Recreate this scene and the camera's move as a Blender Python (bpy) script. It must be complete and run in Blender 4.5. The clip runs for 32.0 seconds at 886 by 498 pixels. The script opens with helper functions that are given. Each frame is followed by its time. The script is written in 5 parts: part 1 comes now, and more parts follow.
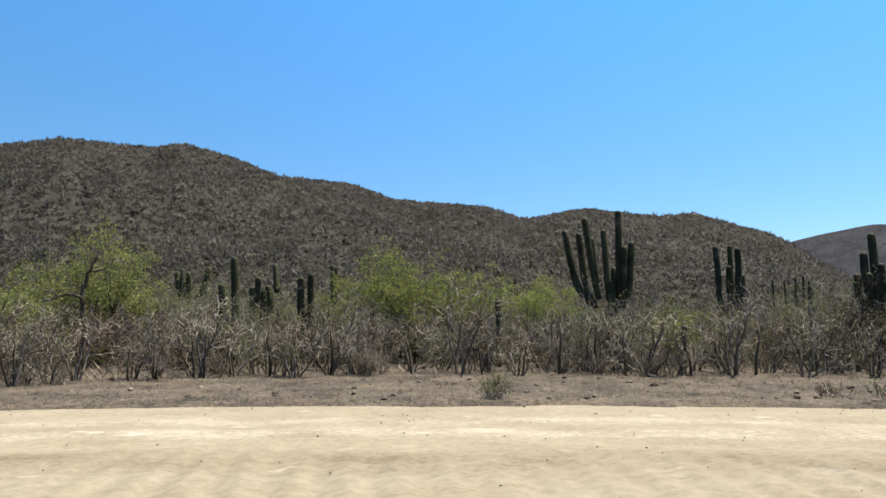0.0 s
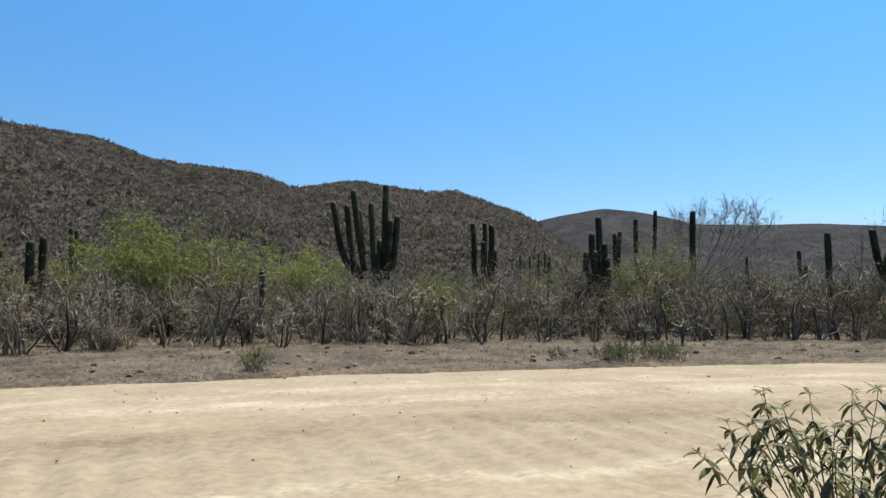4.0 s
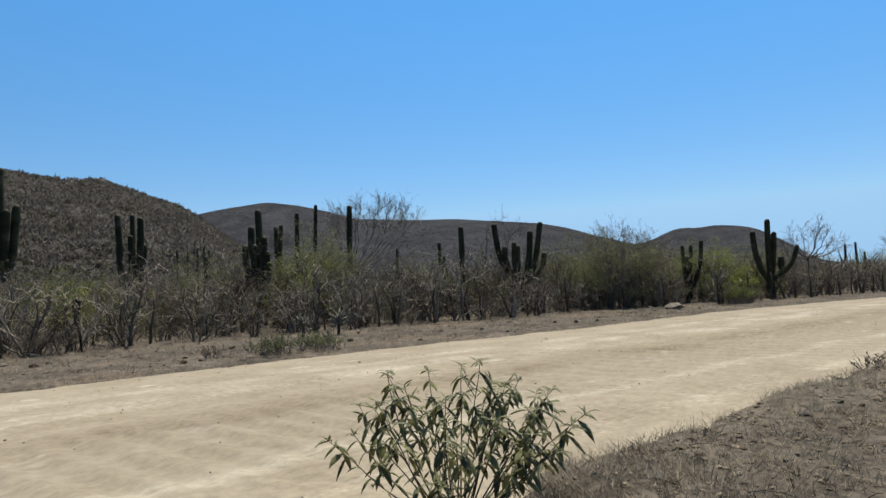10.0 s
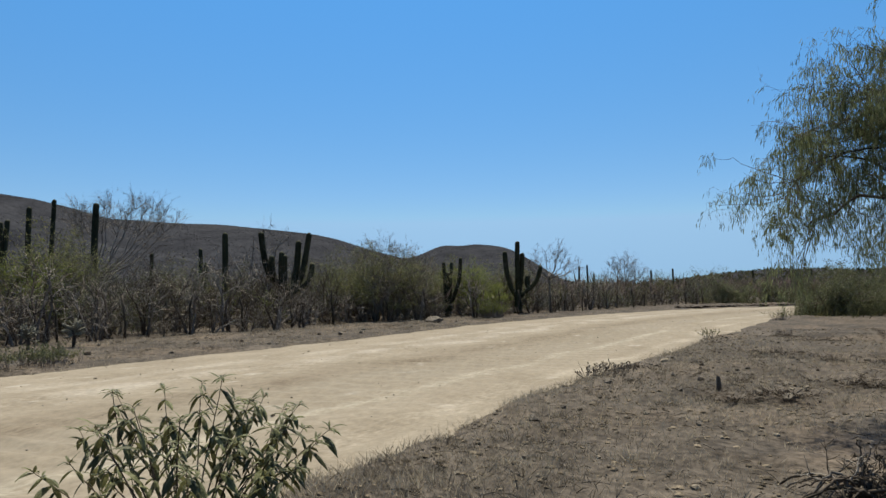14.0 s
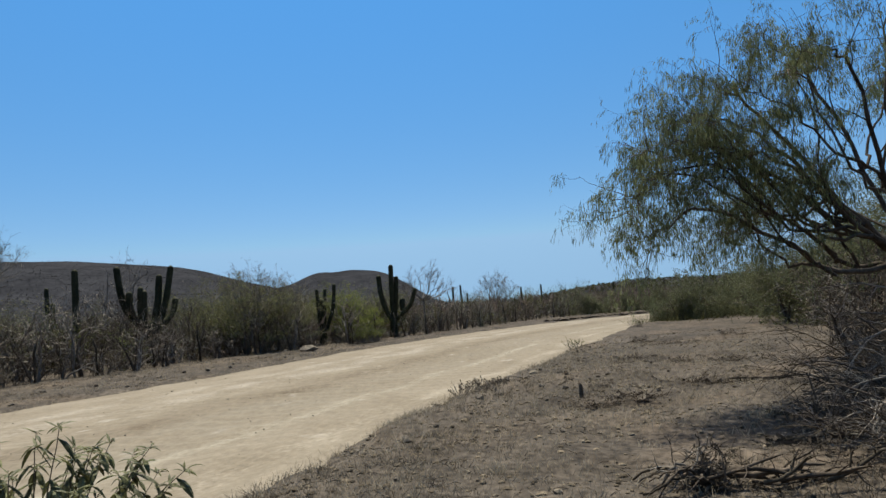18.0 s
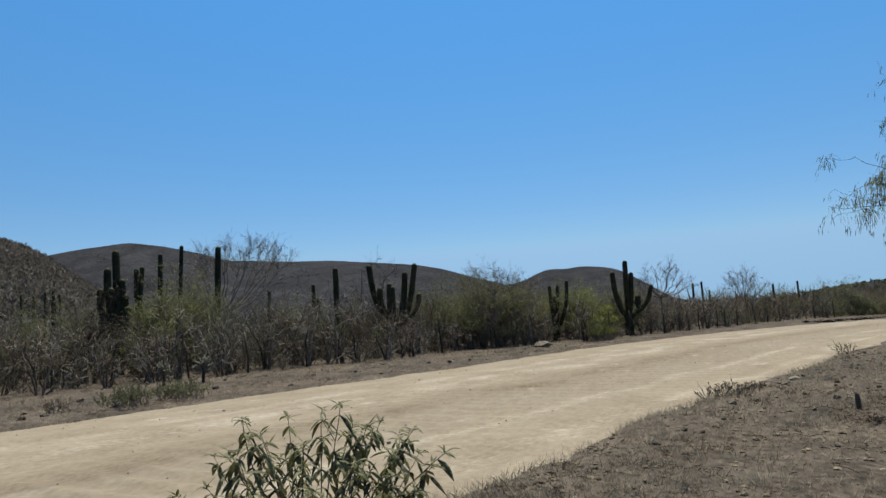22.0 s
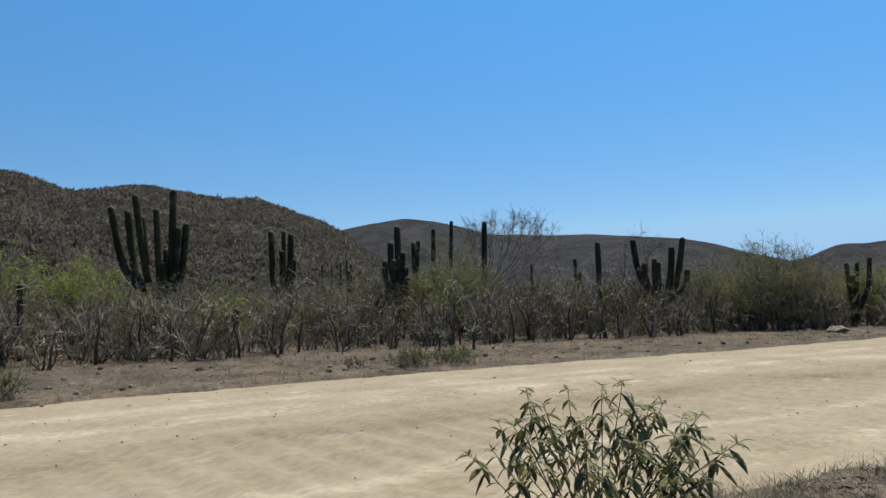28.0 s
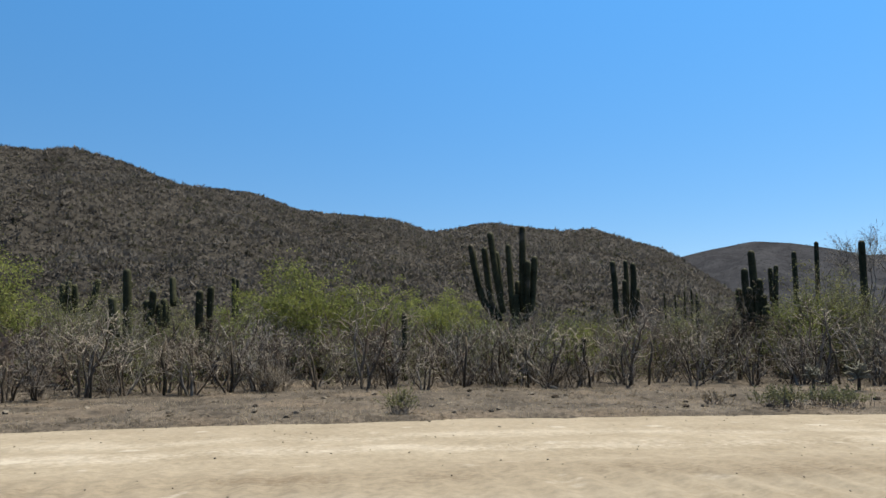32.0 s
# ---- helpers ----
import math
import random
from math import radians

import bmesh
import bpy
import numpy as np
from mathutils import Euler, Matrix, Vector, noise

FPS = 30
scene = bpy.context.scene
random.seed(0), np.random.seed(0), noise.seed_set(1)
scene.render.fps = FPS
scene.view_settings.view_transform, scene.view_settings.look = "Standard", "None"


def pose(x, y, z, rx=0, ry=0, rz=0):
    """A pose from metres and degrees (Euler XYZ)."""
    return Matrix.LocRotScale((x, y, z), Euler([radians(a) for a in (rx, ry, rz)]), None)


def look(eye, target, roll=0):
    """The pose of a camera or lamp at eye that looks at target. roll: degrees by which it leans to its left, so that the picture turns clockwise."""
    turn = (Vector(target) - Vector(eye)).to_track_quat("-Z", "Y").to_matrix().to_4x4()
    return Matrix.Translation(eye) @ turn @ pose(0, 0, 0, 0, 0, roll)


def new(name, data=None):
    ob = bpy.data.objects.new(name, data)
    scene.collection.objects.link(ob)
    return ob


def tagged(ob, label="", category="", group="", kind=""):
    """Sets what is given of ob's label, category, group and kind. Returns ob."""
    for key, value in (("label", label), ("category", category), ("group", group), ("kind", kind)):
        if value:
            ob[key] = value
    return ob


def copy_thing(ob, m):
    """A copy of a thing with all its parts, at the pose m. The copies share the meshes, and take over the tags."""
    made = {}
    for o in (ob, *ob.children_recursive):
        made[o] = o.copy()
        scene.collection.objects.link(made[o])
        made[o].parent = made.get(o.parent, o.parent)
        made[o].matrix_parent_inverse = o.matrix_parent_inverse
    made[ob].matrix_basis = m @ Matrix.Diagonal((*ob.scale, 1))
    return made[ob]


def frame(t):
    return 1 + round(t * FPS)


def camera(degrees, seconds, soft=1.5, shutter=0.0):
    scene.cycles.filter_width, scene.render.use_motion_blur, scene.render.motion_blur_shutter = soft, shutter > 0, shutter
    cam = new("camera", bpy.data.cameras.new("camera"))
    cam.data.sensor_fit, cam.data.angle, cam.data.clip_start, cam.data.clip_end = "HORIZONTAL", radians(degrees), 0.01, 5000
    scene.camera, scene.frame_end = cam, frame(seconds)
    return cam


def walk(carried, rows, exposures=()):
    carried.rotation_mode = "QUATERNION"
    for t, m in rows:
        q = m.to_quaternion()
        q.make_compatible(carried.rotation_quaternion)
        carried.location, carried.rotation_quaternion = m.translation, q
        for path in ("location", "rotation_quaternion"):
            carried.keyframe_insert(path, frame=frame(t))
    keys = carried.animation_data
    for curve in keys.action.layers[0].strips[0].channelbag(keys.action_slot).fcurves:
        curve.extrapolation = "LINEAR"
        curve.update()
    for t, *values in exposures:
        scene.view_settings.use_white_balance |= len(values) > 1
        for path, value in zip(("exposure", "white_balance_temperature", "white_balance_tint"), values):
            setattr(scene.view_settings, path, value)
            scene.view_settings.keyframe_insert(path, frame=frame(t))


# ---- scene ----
cam = camera(66.69, 32.0, soft=1.5)
# seconds, place, turn (degrees)
PATH = [
    (0, 0.085, -0.027, 1.569, 96.49, 0.16, 0.49),
    (0.5, 0.078, -0.02, 1.566, 96.32, 0.78, -1.19),
    (1, 0.091, -0.008, 1.563, 96.02, 1.26, -3.1),
    (1.5, 0.112, 0.017, 1.554, 95.38, 1.39, -5.44),
    (2, 0.125, 0.023, 1.566, 94.9, 1.03, -8.09),
    (2.5, 0.135, 0.013, 1.571, 94.53, 0.84, -10.73),
    (3, 0.154, 0.011, 1.579, 94.26, 0.61, -13.5),
    (3.5, 0.161, -0.008, 1.581, 94.06, 0.31, -16.28),
    (5.5, 0.226, -0.036, 1.586, 93.92, 0.07, -26.6),
    (6, 0.255, -0.037, 1.581, 93.94, 0.31, -28.85),
    (6.5, 0.289, -0.039, 1.582, 93.88, 0.77, -30.97),
    (7, 0.363, -0.036, 1.574, 93.83, 0.95, -33.08),
    (7.5, 0.43, -0.028, 1.565, 93.8, -0.56, -35.25),
    (8, 0.475, -0.011, 1.565, 93.67, 0.19, -37.32),
    (8.5, 0.475, 0, 1.567, 93.55, 1.24, -39.55),
    (9, 0.456, -0.001, 1.567, 93.3, 2.18, -41.86),
    (9.5, 0.448, 0.008, 1.569, 93.02, 2.06, -44.35),
    (10, 0.444, 0.008, 1.57, 92.82, 2.38, -46.85),
    (10.5, 0.453, 0.006, 1.572, 92.69, 2.44, -49.25),
    (11, 0.467, -0.013, 1.572, 92.56, 2.41, -51.8),
    (11.5, 0.483, -0.031, 1.573, 92.49, 2.1, -54.4),
    (12, 0.5, -0.04, 1.571, 92.5, 1.87, -56.98),
    (12.5, 0.507, -0.049, 1.573, 92.55, 1.65, -59.5),
    (13, 0.509, -0.06, 1.577, 92.68, 1.26, -61.95),
    (13.5, 0.519, -0.068, 1.581, 92.93, 0.94, -64.23),
    (14, 0.53, -0.077, 1.583, 93.24, 0.87, -66.25),
    (14.5, 0.528, -0.095, 1.583, 93.52, 1.09, -67.89),
    (15, 0.532, -0.107, 1.587, 93.83, 1.31, -69.38),
    (15.5, 0.533, -0.118, 1.587, 94.08, 1.69, -70.62),
    (17.5, 0.539, -0.188, 1.57, 94.74, 3.6, -75.28),
    (18, 0.537, -0.197, 1.565, 94.84, 4.16, -76.65),
    (18.5, 0.529, -0.202, 1.56, 94.96, 4.62, -77.68),
    (19, 0.524, -0.194, 1.554, 95.05, 4.9, -77.25),
    (19.5, 0.524, -0.185, 1.553, 95.29, 4.82, -73.76),
    (20, 0.519, -0.173, 1.552, 95.41, 4.48, -70.83),
    (20.5, 0.511, -0.154, 1.558, 95.47, 3.89, -67.7),
    (21, 0.511, -0.127, 1.555, 95.63, 3.58, -63.85),
    (21.5, 0.495, -0.106, 1.562, 95.73, 3.34, -59.89),
    (22, 0.482, -0.101, 1.558, 95.84, 3.31, -57.23),
    (22.5, 0.481, -0.087, 1.559, 95.8, 3.3, -55.63),
    (23, 0.488, -0.065, 1.559, 95.76, 3.17, -53.92),
    (23.5, 0.491, -0.044, 1.556, 95.68, 2.94, -52.35),
    (24, 0.483, -0.035, 1.558, 95.55, 2.8, -50.63),
    (24.5, 0.463, -0.027, 1.56, 95.42, 2.63, -48.94),
    (25, 0.474, -0.008, 1.552, 95.25, 2.45, -47.46),
    (25.5, 0.486, 0.002, 1.551, 95.03, 2.43, -46.18),
    (27.5, 0.389, -0.015, 1.575, 94.49, 1.74, -39.18),
    (28, 0.383, -0.004, 1.583, 94.5, 1.42, -35.53),
    (28.5, 0.379, -0.014, 1.587, 94.59, 1.26, -32.87),
    (29, 0.362, -0.019, 1.595, 94.79, 0.82, -28.71),
    (29.5, 0.337, -0.015, 1.597, 95.06, 0.32, -24.38),
    (30, 0.284, -0.004, 1.608, 95.46, 0.53, -19.73),
    (30.5, 0.226, -0.023, 1.612, 95.97, 1.07, -15.66),
    (31, 0.179, -0.041, 1.618, 96.52, 1, -12.23),
    (31.5, 0.135, -0.035, 1.6, 97.1, 0.76, -9.15),
    (32, 0.092, -0.014, 1.605, 97.51, 0.6, -7.4),
]
EXPOSURES = [(0.0, 1.35, 6420, 10), (3.0, 1.21, 6360, 10), (6.0, 1.03, 6310, 10), (9.0, 0.85, 6270, 10), (13.0, 0.67, 6270, 10), (19.0, 0.6, 6260, 10), (24.0, 0.58, 6250, 10), (28.0, 0.73, 6280, 10), (32.0, 1.0, 6340, 10)]
walk(cam, [(t, pose(x, y, z, rx, ry, rz)) for t, x, y, z, rx, ry, rz in PATH], EXPOSURES)

# ---------------------------------------------------------------- light
SUN_AZ, SUN_EL = 66.0, 69.0          # degrees, from +y towards +x; above the horizon
world = bpy.data.worlds.new("clear_sky")
scene.world = world
world.use_nodes = True
wn = world.node_tree.nodes
sky = wn.new("ShaderNodeTexSky")
sky.sky_type, sky.sun_disc = "NISHITA", False
sky.sun_elevation, sky.sun_rotation = radians(SUN_EL), radians(SUN_AZ)
sky.altitude, sky.air_density, sky.dust_density, sky.ozone_density = 0, 0.75, 0.0, 3.0
wn["Background"].inputs["Strength"].default_value = 0.218
deep = wn.new("ShaderNodeHueSaturation")
deep.inputs["Hue"].default_value, deep.inputs["Saturation"].default_value = 0.503, 2.06
even = wn.new("ShaderNodeGamma")
even.inputs["Gamma"].default_value = 0.44
world.node_tree.links.new(sky.outputs[0], even.inputs["Color"])
world.node_tree.links.new(even.outputs[0], deep.inputs["Color"])
haze = wn.new("ShaderNodeMix")          # the horizon grows no paler than this
haze.data_type, haze.blend_type = "RGBA", "DARKEN"
haze.inputs[0].default_value, haze.inputs[7].default_value = 1.0, (1.04, 1.7, 2.4, 1)
world.node_tree.links.new(deep.outputs[0], haze.inputs[6])
toward = wn.new("ShaderNodeVectorMath")      # pales towards the sun: warm glow added out of view against blue shade
toward.operation = "DOT_PRODUCT"
toward.inputs[1].default_value = (math.sin(radians(SUN_AZ)) * math.cos(radians(SUN_EL)), math.cos(radians(SUN_AZ)) * math.cos(radians(SUN_EL)), math.sin(radians(SUN_EL)))
world.node_tree.links.new(wn.new("ShaderNodeTexCoord").outputs["Generated"], toward.inputs[0])
fill_glow = wn.new("ShaderNodeMapRange")
fill_glow.interpolation_type = "SMOOTHSTEP"
fill_glow.inputs[1].default_value, fill_glow.inputs[2].default_value = 0.735, 0.985
world.node_tree.links.new(toward.outputs["Value"], fill_glow.inputs[0])
pale = wn.new("ShaderNodeMix")
pale.data_type = "RGBA"
pale.inputs[7].default_value = (3.7, 3.3, 2.8, 1)
world.node_tree.links.new(fill_glow.outputs[0], pale.inputs[0])
rising = wn.new("ShaderNodeMath")            # brighter on the sun's side of the sky
rising.operation, rising.inputs[0].default_value = "POWER", 2.15
world.node_tree.links.new(toward.outputs["Value"], rising.inputs[1])
share = wn.new("ShaderNodeMath")
share.operation, share.inputs[1].default_value = "MULTIPLY", 0.69
world.node_tree.links.new(rising.outputs[0], share.inputs[0])
level = wn.new("ShaderNodeVectorMath")
level.operation = "SCALE"
world.node_tree.links.new(haze.outputs[2], level.inputs[0])
world.node_tree.links.new(share.outputs[0], level.inputs["Scale"])
world.node_tree.links.new(level.outputs[0], pale.inputs[6])
world.node_tree.links.new(pale.outputs[2], wn["Background"].inputs["Color"])
sun = new("sun", bpy.data.lights.new("sun", "SUN"))
sun.data.energy, sun.data.angle, sun.data.color = 4.7, radians(0.53), (1.0, 0.955, 0.80)
_s = Vector((math.sin(radians(SUN_AZ)) * math.cos(radians(SUN_EL)), math.cos(radians(SUN_AZ)) * math.cos(radians(SUN_EL)), math.sin(radians(SUN_EL))))
sun.matrix_world = look(_s * 50, (0, 0, 0))

# ---------------------------------------------------------------- materials


def material(name, low, high, scale=3.0, rough=0.9, bump=0.3, detail=6.0, by_object=0.0, by_island=0.0, spots=None, stretch=(1, 1, 1), bump_scale=6.0, spec=0.07, uv=False, through_light=0.0, speck=None, bands=()):
    """Two colours mixed by a coarse and a fine noise; by_object, by_island: share of random brightness."""
    m = bpy.data.materials.new(name)
    m.use_nodes = True
    n, link = m.node_tree.nodes, m.node_tree.links.new
    bsdf = n["Principled BSDF"]
    coord = n.new("ShaderNodeTexCoord")
    mapping = n.new("ShaderNodeMapping")
    mapping.inputs["Scale"].default_value = stretch
    link(coord.outputs["UV" if uv else "Object"], mapping.inputs[0])
    big = n.new("ShaderNodeTexNoise")
    big.inputs["Scale"].default_value, big.inputs["Detail"].default_value = scale, detail
    fine = n.new("ShaderNodeTexNoise")
    fine.inputs["Scale"].default_value, fine.inputs["Detail"].default_value = scale * bump_scale, 4.0
    link(mapping.outputs[0], big.inputs[0])
    link(mapping.outputs[0], fine.inputs[0])
    blend = n.new("ShaderNodeMix")
    blend.data_type = "FLOAT"
    blend.inputs[0].default_value = 0.4
    link(big.outputs[0], blend.inputs[2])
    link(fine.outputs[0], blend.inputs[3])
    ramp = n.new("ShaderNodeValToRGB")
    ramp.color_ramp.elements[0].position, ramp.color_ramp.elements[0].color = 0.36, (*low, 1)
    ramp.color_ramp.elements[1].position, ramp.color_ramp.elements[1].color = 0.64, (*high, 1)
    link(blend.outputs[0], ramp.inputs[0])
    colour = ramp.outputs[0]
    if spots:
        where, tint, size, edge = spots
        patch = n.new("ShaderNodeTexNoise")
        patch.inputs["Scale"].default_value, patch.inputs["Detail"].default_value = size, 5.0
        link(mapping.outputs[0], patch.inputs[0])
        cut = n.new("ShaderNodeMapRange")
        cut.inputs[1].default_value, cut.inputs[2].default_value = where, where + edge
        link(patch.outputs[0], cut.inputs[0])
        over = n.new("ShaderNodeMix")
        over.data_type = "RGBA"
        over.inputs[7].default_value = (*tint, 1)
        link(cut.outputs[0], over.inputs[0])
        link(colour, over.inputs[6])
        colour = over.outputs[2]
    if bands:
        parts = n.new("ShaderNodeSeparateXYZ")
        link(coord.outputs["UV"], parts.inputs[0])
        drift = n.new("ShaderNodeTexNoise")
        drift.inputs["Scale"].default_value, drift.inputs["Detail"].default_value = 0.5, 6.0
        link(mapping.outputs[0], drift.inputs[0])
        bend = n.new("ShaderNodeMath")
        bend.operation = "MULTIPLY_ADD"
        bend.inputs[1].default_value, bend.inputs[2].default_value = 1.4, -0.7
        link(drift.outputs[0], bend.inputs[0])
        along = n.new("ShaderNodeMath")
        link(parts.outputs[1], along.inputs[0])
        link(bend.outputs[0], along.inputs[1])
    for middle, half, tint in bands:
        away = n.new("ShaderNodeMath")
        away.operation = "SUBTRACT"
        away.inputs[1].default_value = -middle
        link(along.outputs[0], away.inputs[0])
        size_of = n.new("ShaderNodeMath")
        size_of.operation = "ABSOLUTE"
        link(away.outputs[0], size_of.inputs[0])
        band = n.new("ShaderNodeMapRange")
        band.interpolation_type = "SMOOTHSTEP"
        band.inputs[1].default_value, band.inputs[2].default_value, band.inputs[3].default_value, band.inputs[4].default_value = 0.0, half, 1.0, 0.0
        link(size_of.outputs[0], band.inputs[0])
        torn = n.new("ShaderNodeMapRange")
        torn.inputs[1].default_value, torn.inputs[2].default_value, torn.inputs[4].default_value = 0.4, 0.62, 0.8
        link(blend.outputs[0], torn.inputs[0])
        weigh = n.new("ShaderNodeMath")
        weigh.operation = "MULTIPLY"
        link(band.outputs[0], weigh.inputs[0])
        link(torn.outputs[0], weigh.inputs[1])
        over = n.new("ShaderNodeMix")
        over.data_type = "RGBA"
        over.inputs[7].default_value = (*tint, 1)
        link(weigh.outputs[0], over.inputs[0])
        link(colour, over.inputs[6])
        colour = over.outputs[2]
    if speck:
        size, low_v, high_v = speck
        grit = n.new("ShaderNodeTexNoise")
        grit.inputs["Scale"].default_value, grit.inputs["Detail"].default_value, grit.inputs["Roughness"].default_value = size, 8.0, 0.75
        link(coord.outputs["Object"], grit.inputs[0])
        level = n.new("ShaderNodeMapRange")
        level.inputs[1].default_value, level.inputs[2].default_value, level.inputs[3].default_value, level.inputs[4].default_value = 0.38, 0.62, low_v, high_v
        link(grit.outputs[0], level.inputs[0])
        shade = n.new("ShaderNodeHueSaturation")
        link(level.outputs[0], shade.inputs["Value"])
        link(colour, shade.inputs["Color"])
        colour = shade.outputs[0]
    for share, kind in ((by_object, "ShaderNodeObjectInfo"), (by_island, "ShaderNodeNewGeometry")):
        if share:
            info = n.new(kind)
            vary = n.new("ShaderNodeMapRange")
            vary.inputs[3].default_value, vary.inputs[4].default_value = 1 - share, 1 + share
            link(info.outputs["Random" if by_object and kind.endswith("Info") else "Random Per Island"], vary.inputs[0])
            hue = n.new("ShaderNodeHueSaturation")
            link(vary.outputs[0], hue.inputs["Value"])
            link(colour, hue.inputs["Color"])
            colour = hue.outputs[0]
    link(colour, bsdf.inputs["Base Color"])
    bsdf.inputs["Roughness"].default_value = rough
    bsdf.inputs["Specular IOR Level"].default_value = spec
    if bump:
        b = n.new("ShaderNodeBump")
        b.inputs["Strength"].default_value, b.inputs["Distance"].default_value = bump, 0.02
        link(fine.outputs[0], b.inputs["Height"])
        link(b.outputs[0], bsdf.inputs["Normal"])
    if through_light:
        clear = n.new("ShaderNodeBsdfTranslucent")
        link(colour, clear.inputs[0])
        both = n.new("ShaderNodeMixShader")
        both.inputs[0].default_value = through_light
        link(bsdf.outputs[0], both.inputs[1])
        link(clear.outputs[0], both.inputs[2])
        link(both.outputs[0], n["Material Output"].inputs[0])
    return m


M_GROUND = material("dry_soil", (0.031, 0.025, 0.0193), (0.0925, 0.0748, 0.058), scale=0.9, bump=0.9, detail=10, bump_scale=14, spots=(0.51, (0.1, 0.076, 0.055), 0.4, 0.2), speck=(8.0, 0.46, 1.5))
M_ROAD = material("pale_dust", (0.168, 0.1362, 0.09718), (0.2245, 0.187, 0.1383), scale=0.8, bump=0.3, detail=9, bump_scale=16, stretch=(0.8, 1.2, 1), uv=True, spots=(0.64, (0.2907, 0.2543, 0.2057), 1.3, 0.08), speck=(6.0, 0.84, 1.12), bands=((7.6, 2.4, (0.1736, 0.146, 0.1094)), (3.0, 0.55, (0.2745, 0.2362, 0.1856)), (4.25, 0.5, (0.2947, 0.2559, 0.2057)), (6.2, 1.15, (0.098, 0.0715, 0.046)), (8.7, 0.3, (0.285, 0.25, 0.19)), (10.0, 0.3, (0.2826, 0.2403, 0.1829))))
M_HILL = material("stony_hillside", (0.024, 0.0216, 0.0192), (0.0515, 0.0455, 0.0398), scale=0.22, bump=0.0, detail=8, bump_scale=8, spec=0.0)
# the blue-grey haze of distance is mixed into this hillside colour
M_FARHILL = material("hazy_scrubby_far_hillside", (0.0195, 0.0195, 0.0222), (0.041, 0.0406, 0.0445), scale=0.03, bump=0.0, detail=12, bump_scale=8, spec=0.0)
M_TWIG = material("grey_bark", (0.07, 0.059, 0.049), (0.25, 0.219, 0.184), scale=4, bump=0.2, by_object=0.3)
M_TWIG_PALE = material("bleached_lit_bark", (0.17, 0.136, 0.103), (0.36, 0.305, 0.242), scale=4, bump=0.2, by_object=0.2)
M_TWIG_DARK = material("dark_bark", (0.042, 0.033, 0.0245), (0.13, 0.101, 0.076), scale=5, bump=0.3, by_object=0.25)
M_CACTUS = material("cactus_skin", (0.02, 0.0205, 0.0105), (0.052, 0.051, 0.0275), scale=2.2, rough=0.6, bump=0.4, by_object=0.2, spots=(0.6, (0.09, 0.075, 0.058), 1.5, 0.15), spec=0.06)
M_LEAF_LIME = material("lime_leaf", (0.098, 0.112, 0.031), (0.205, 0.212, 0.066), scale=2, bump=0, by_island=0.4, by_object=0.2, through_light=0.4)
M_LEAF_OLIVE = material("olive_leaf", (0.104, 0.104, 0.046), (0.2, 0.194, 0.095), scale=2, bump=0, by_island=0.4, by_object=0.2, through_light=0.38)
M_LEAF_THICKET = material("dull_olive_leaf", (0.08, 0.083, 0.042), (0.158, 0.157, 0.085), scale=2, bump=0, by_island=0.35, by_object=0.2, through_light=0.38)
M_LEAF_DARK = material("dusty_green_leaf", (0.054, 0.055, 0.02), (0.15, 0.145, 0.064), scale=14, bump=0.3, by_island=0.45, rough=0.5, through_light=0.22, spec=0.16)
M_LEAF_DRY = material("dry_leaf", (0.1156, 0.0867, 0.05423), (0.2167, 0.1734, 0.1156), scale=4, bump=0, by_island=0.4, through_light=0.2)
M_GRASS = material("straw", (0.2125, 0.1785, 0.1275), (0.374, 0.3187, 0.238), scale=4, bump=0, by_island=0.35, through_light=0.45)
M_GRASS_GREY = material("grey_dead_grass", (0.075, 0.06, 0.043), (0.2, 0.165, 0.125), scale=4, bump=0, by_island=0.45, through_light=0.3)
M_STONE = material("stone", (0.05, 0.041, 0.032), (0.2, 0.168, 0.132), scale=5, bump=0.5, by_object=0.35, by_island=0.3)
M_POST = material("weathered_post", (0.032, 0.0255, 0.018), (0.1, 0.079, 0.056), scale=5, bump=0.5, stretch=(1, 1, 0.15), by_object=0.4)
M_SCRUB = material("scrub", (0.07803, 0.05916, 0.04972), (0.1403, 0.1105, 0.0952), scale=0.2, bump=0, by_island=0.25, through_light=0.4, spec=0.0)
M_SCRUB_GREEN = material("green_scrub", (0.0397, 0.0397, 0.0181), (0.0867, 0.08313, 0.03613), scale=0.2, bump=0, by_island=0.4, through_light=0.4, spec=0.0)
# bluish like the far hillside: haze put into the scrub's colour
M_SCRUB_FAR = material("hazy_far_scrub", (0.0265, 0.0265, 0.0285), (0.0425, 0.042, 0.0445), scale=0.05, bump=0, by_island=0.2, through_light=0.8, spec=0.0)
M_SCRUB_HILL = material("hillside_scrub", (0.0575, 0.0518, 0.0468), (0.113, 0.1025, 0.0922), scale=0.045, bump=0, by_island=0.22, through_light=0.7, spec=0.0)
M_SCRUB_DARK = material("dark_hillside_scrub", (0.03035, 0.02915, 0.01946), (0.08262, 0.0793, 0.0487), scale=0.05, bump=0, by_island=0.4, through_light=0.3, spec=0.0)

# ---------------------------------------------------------------- shapes


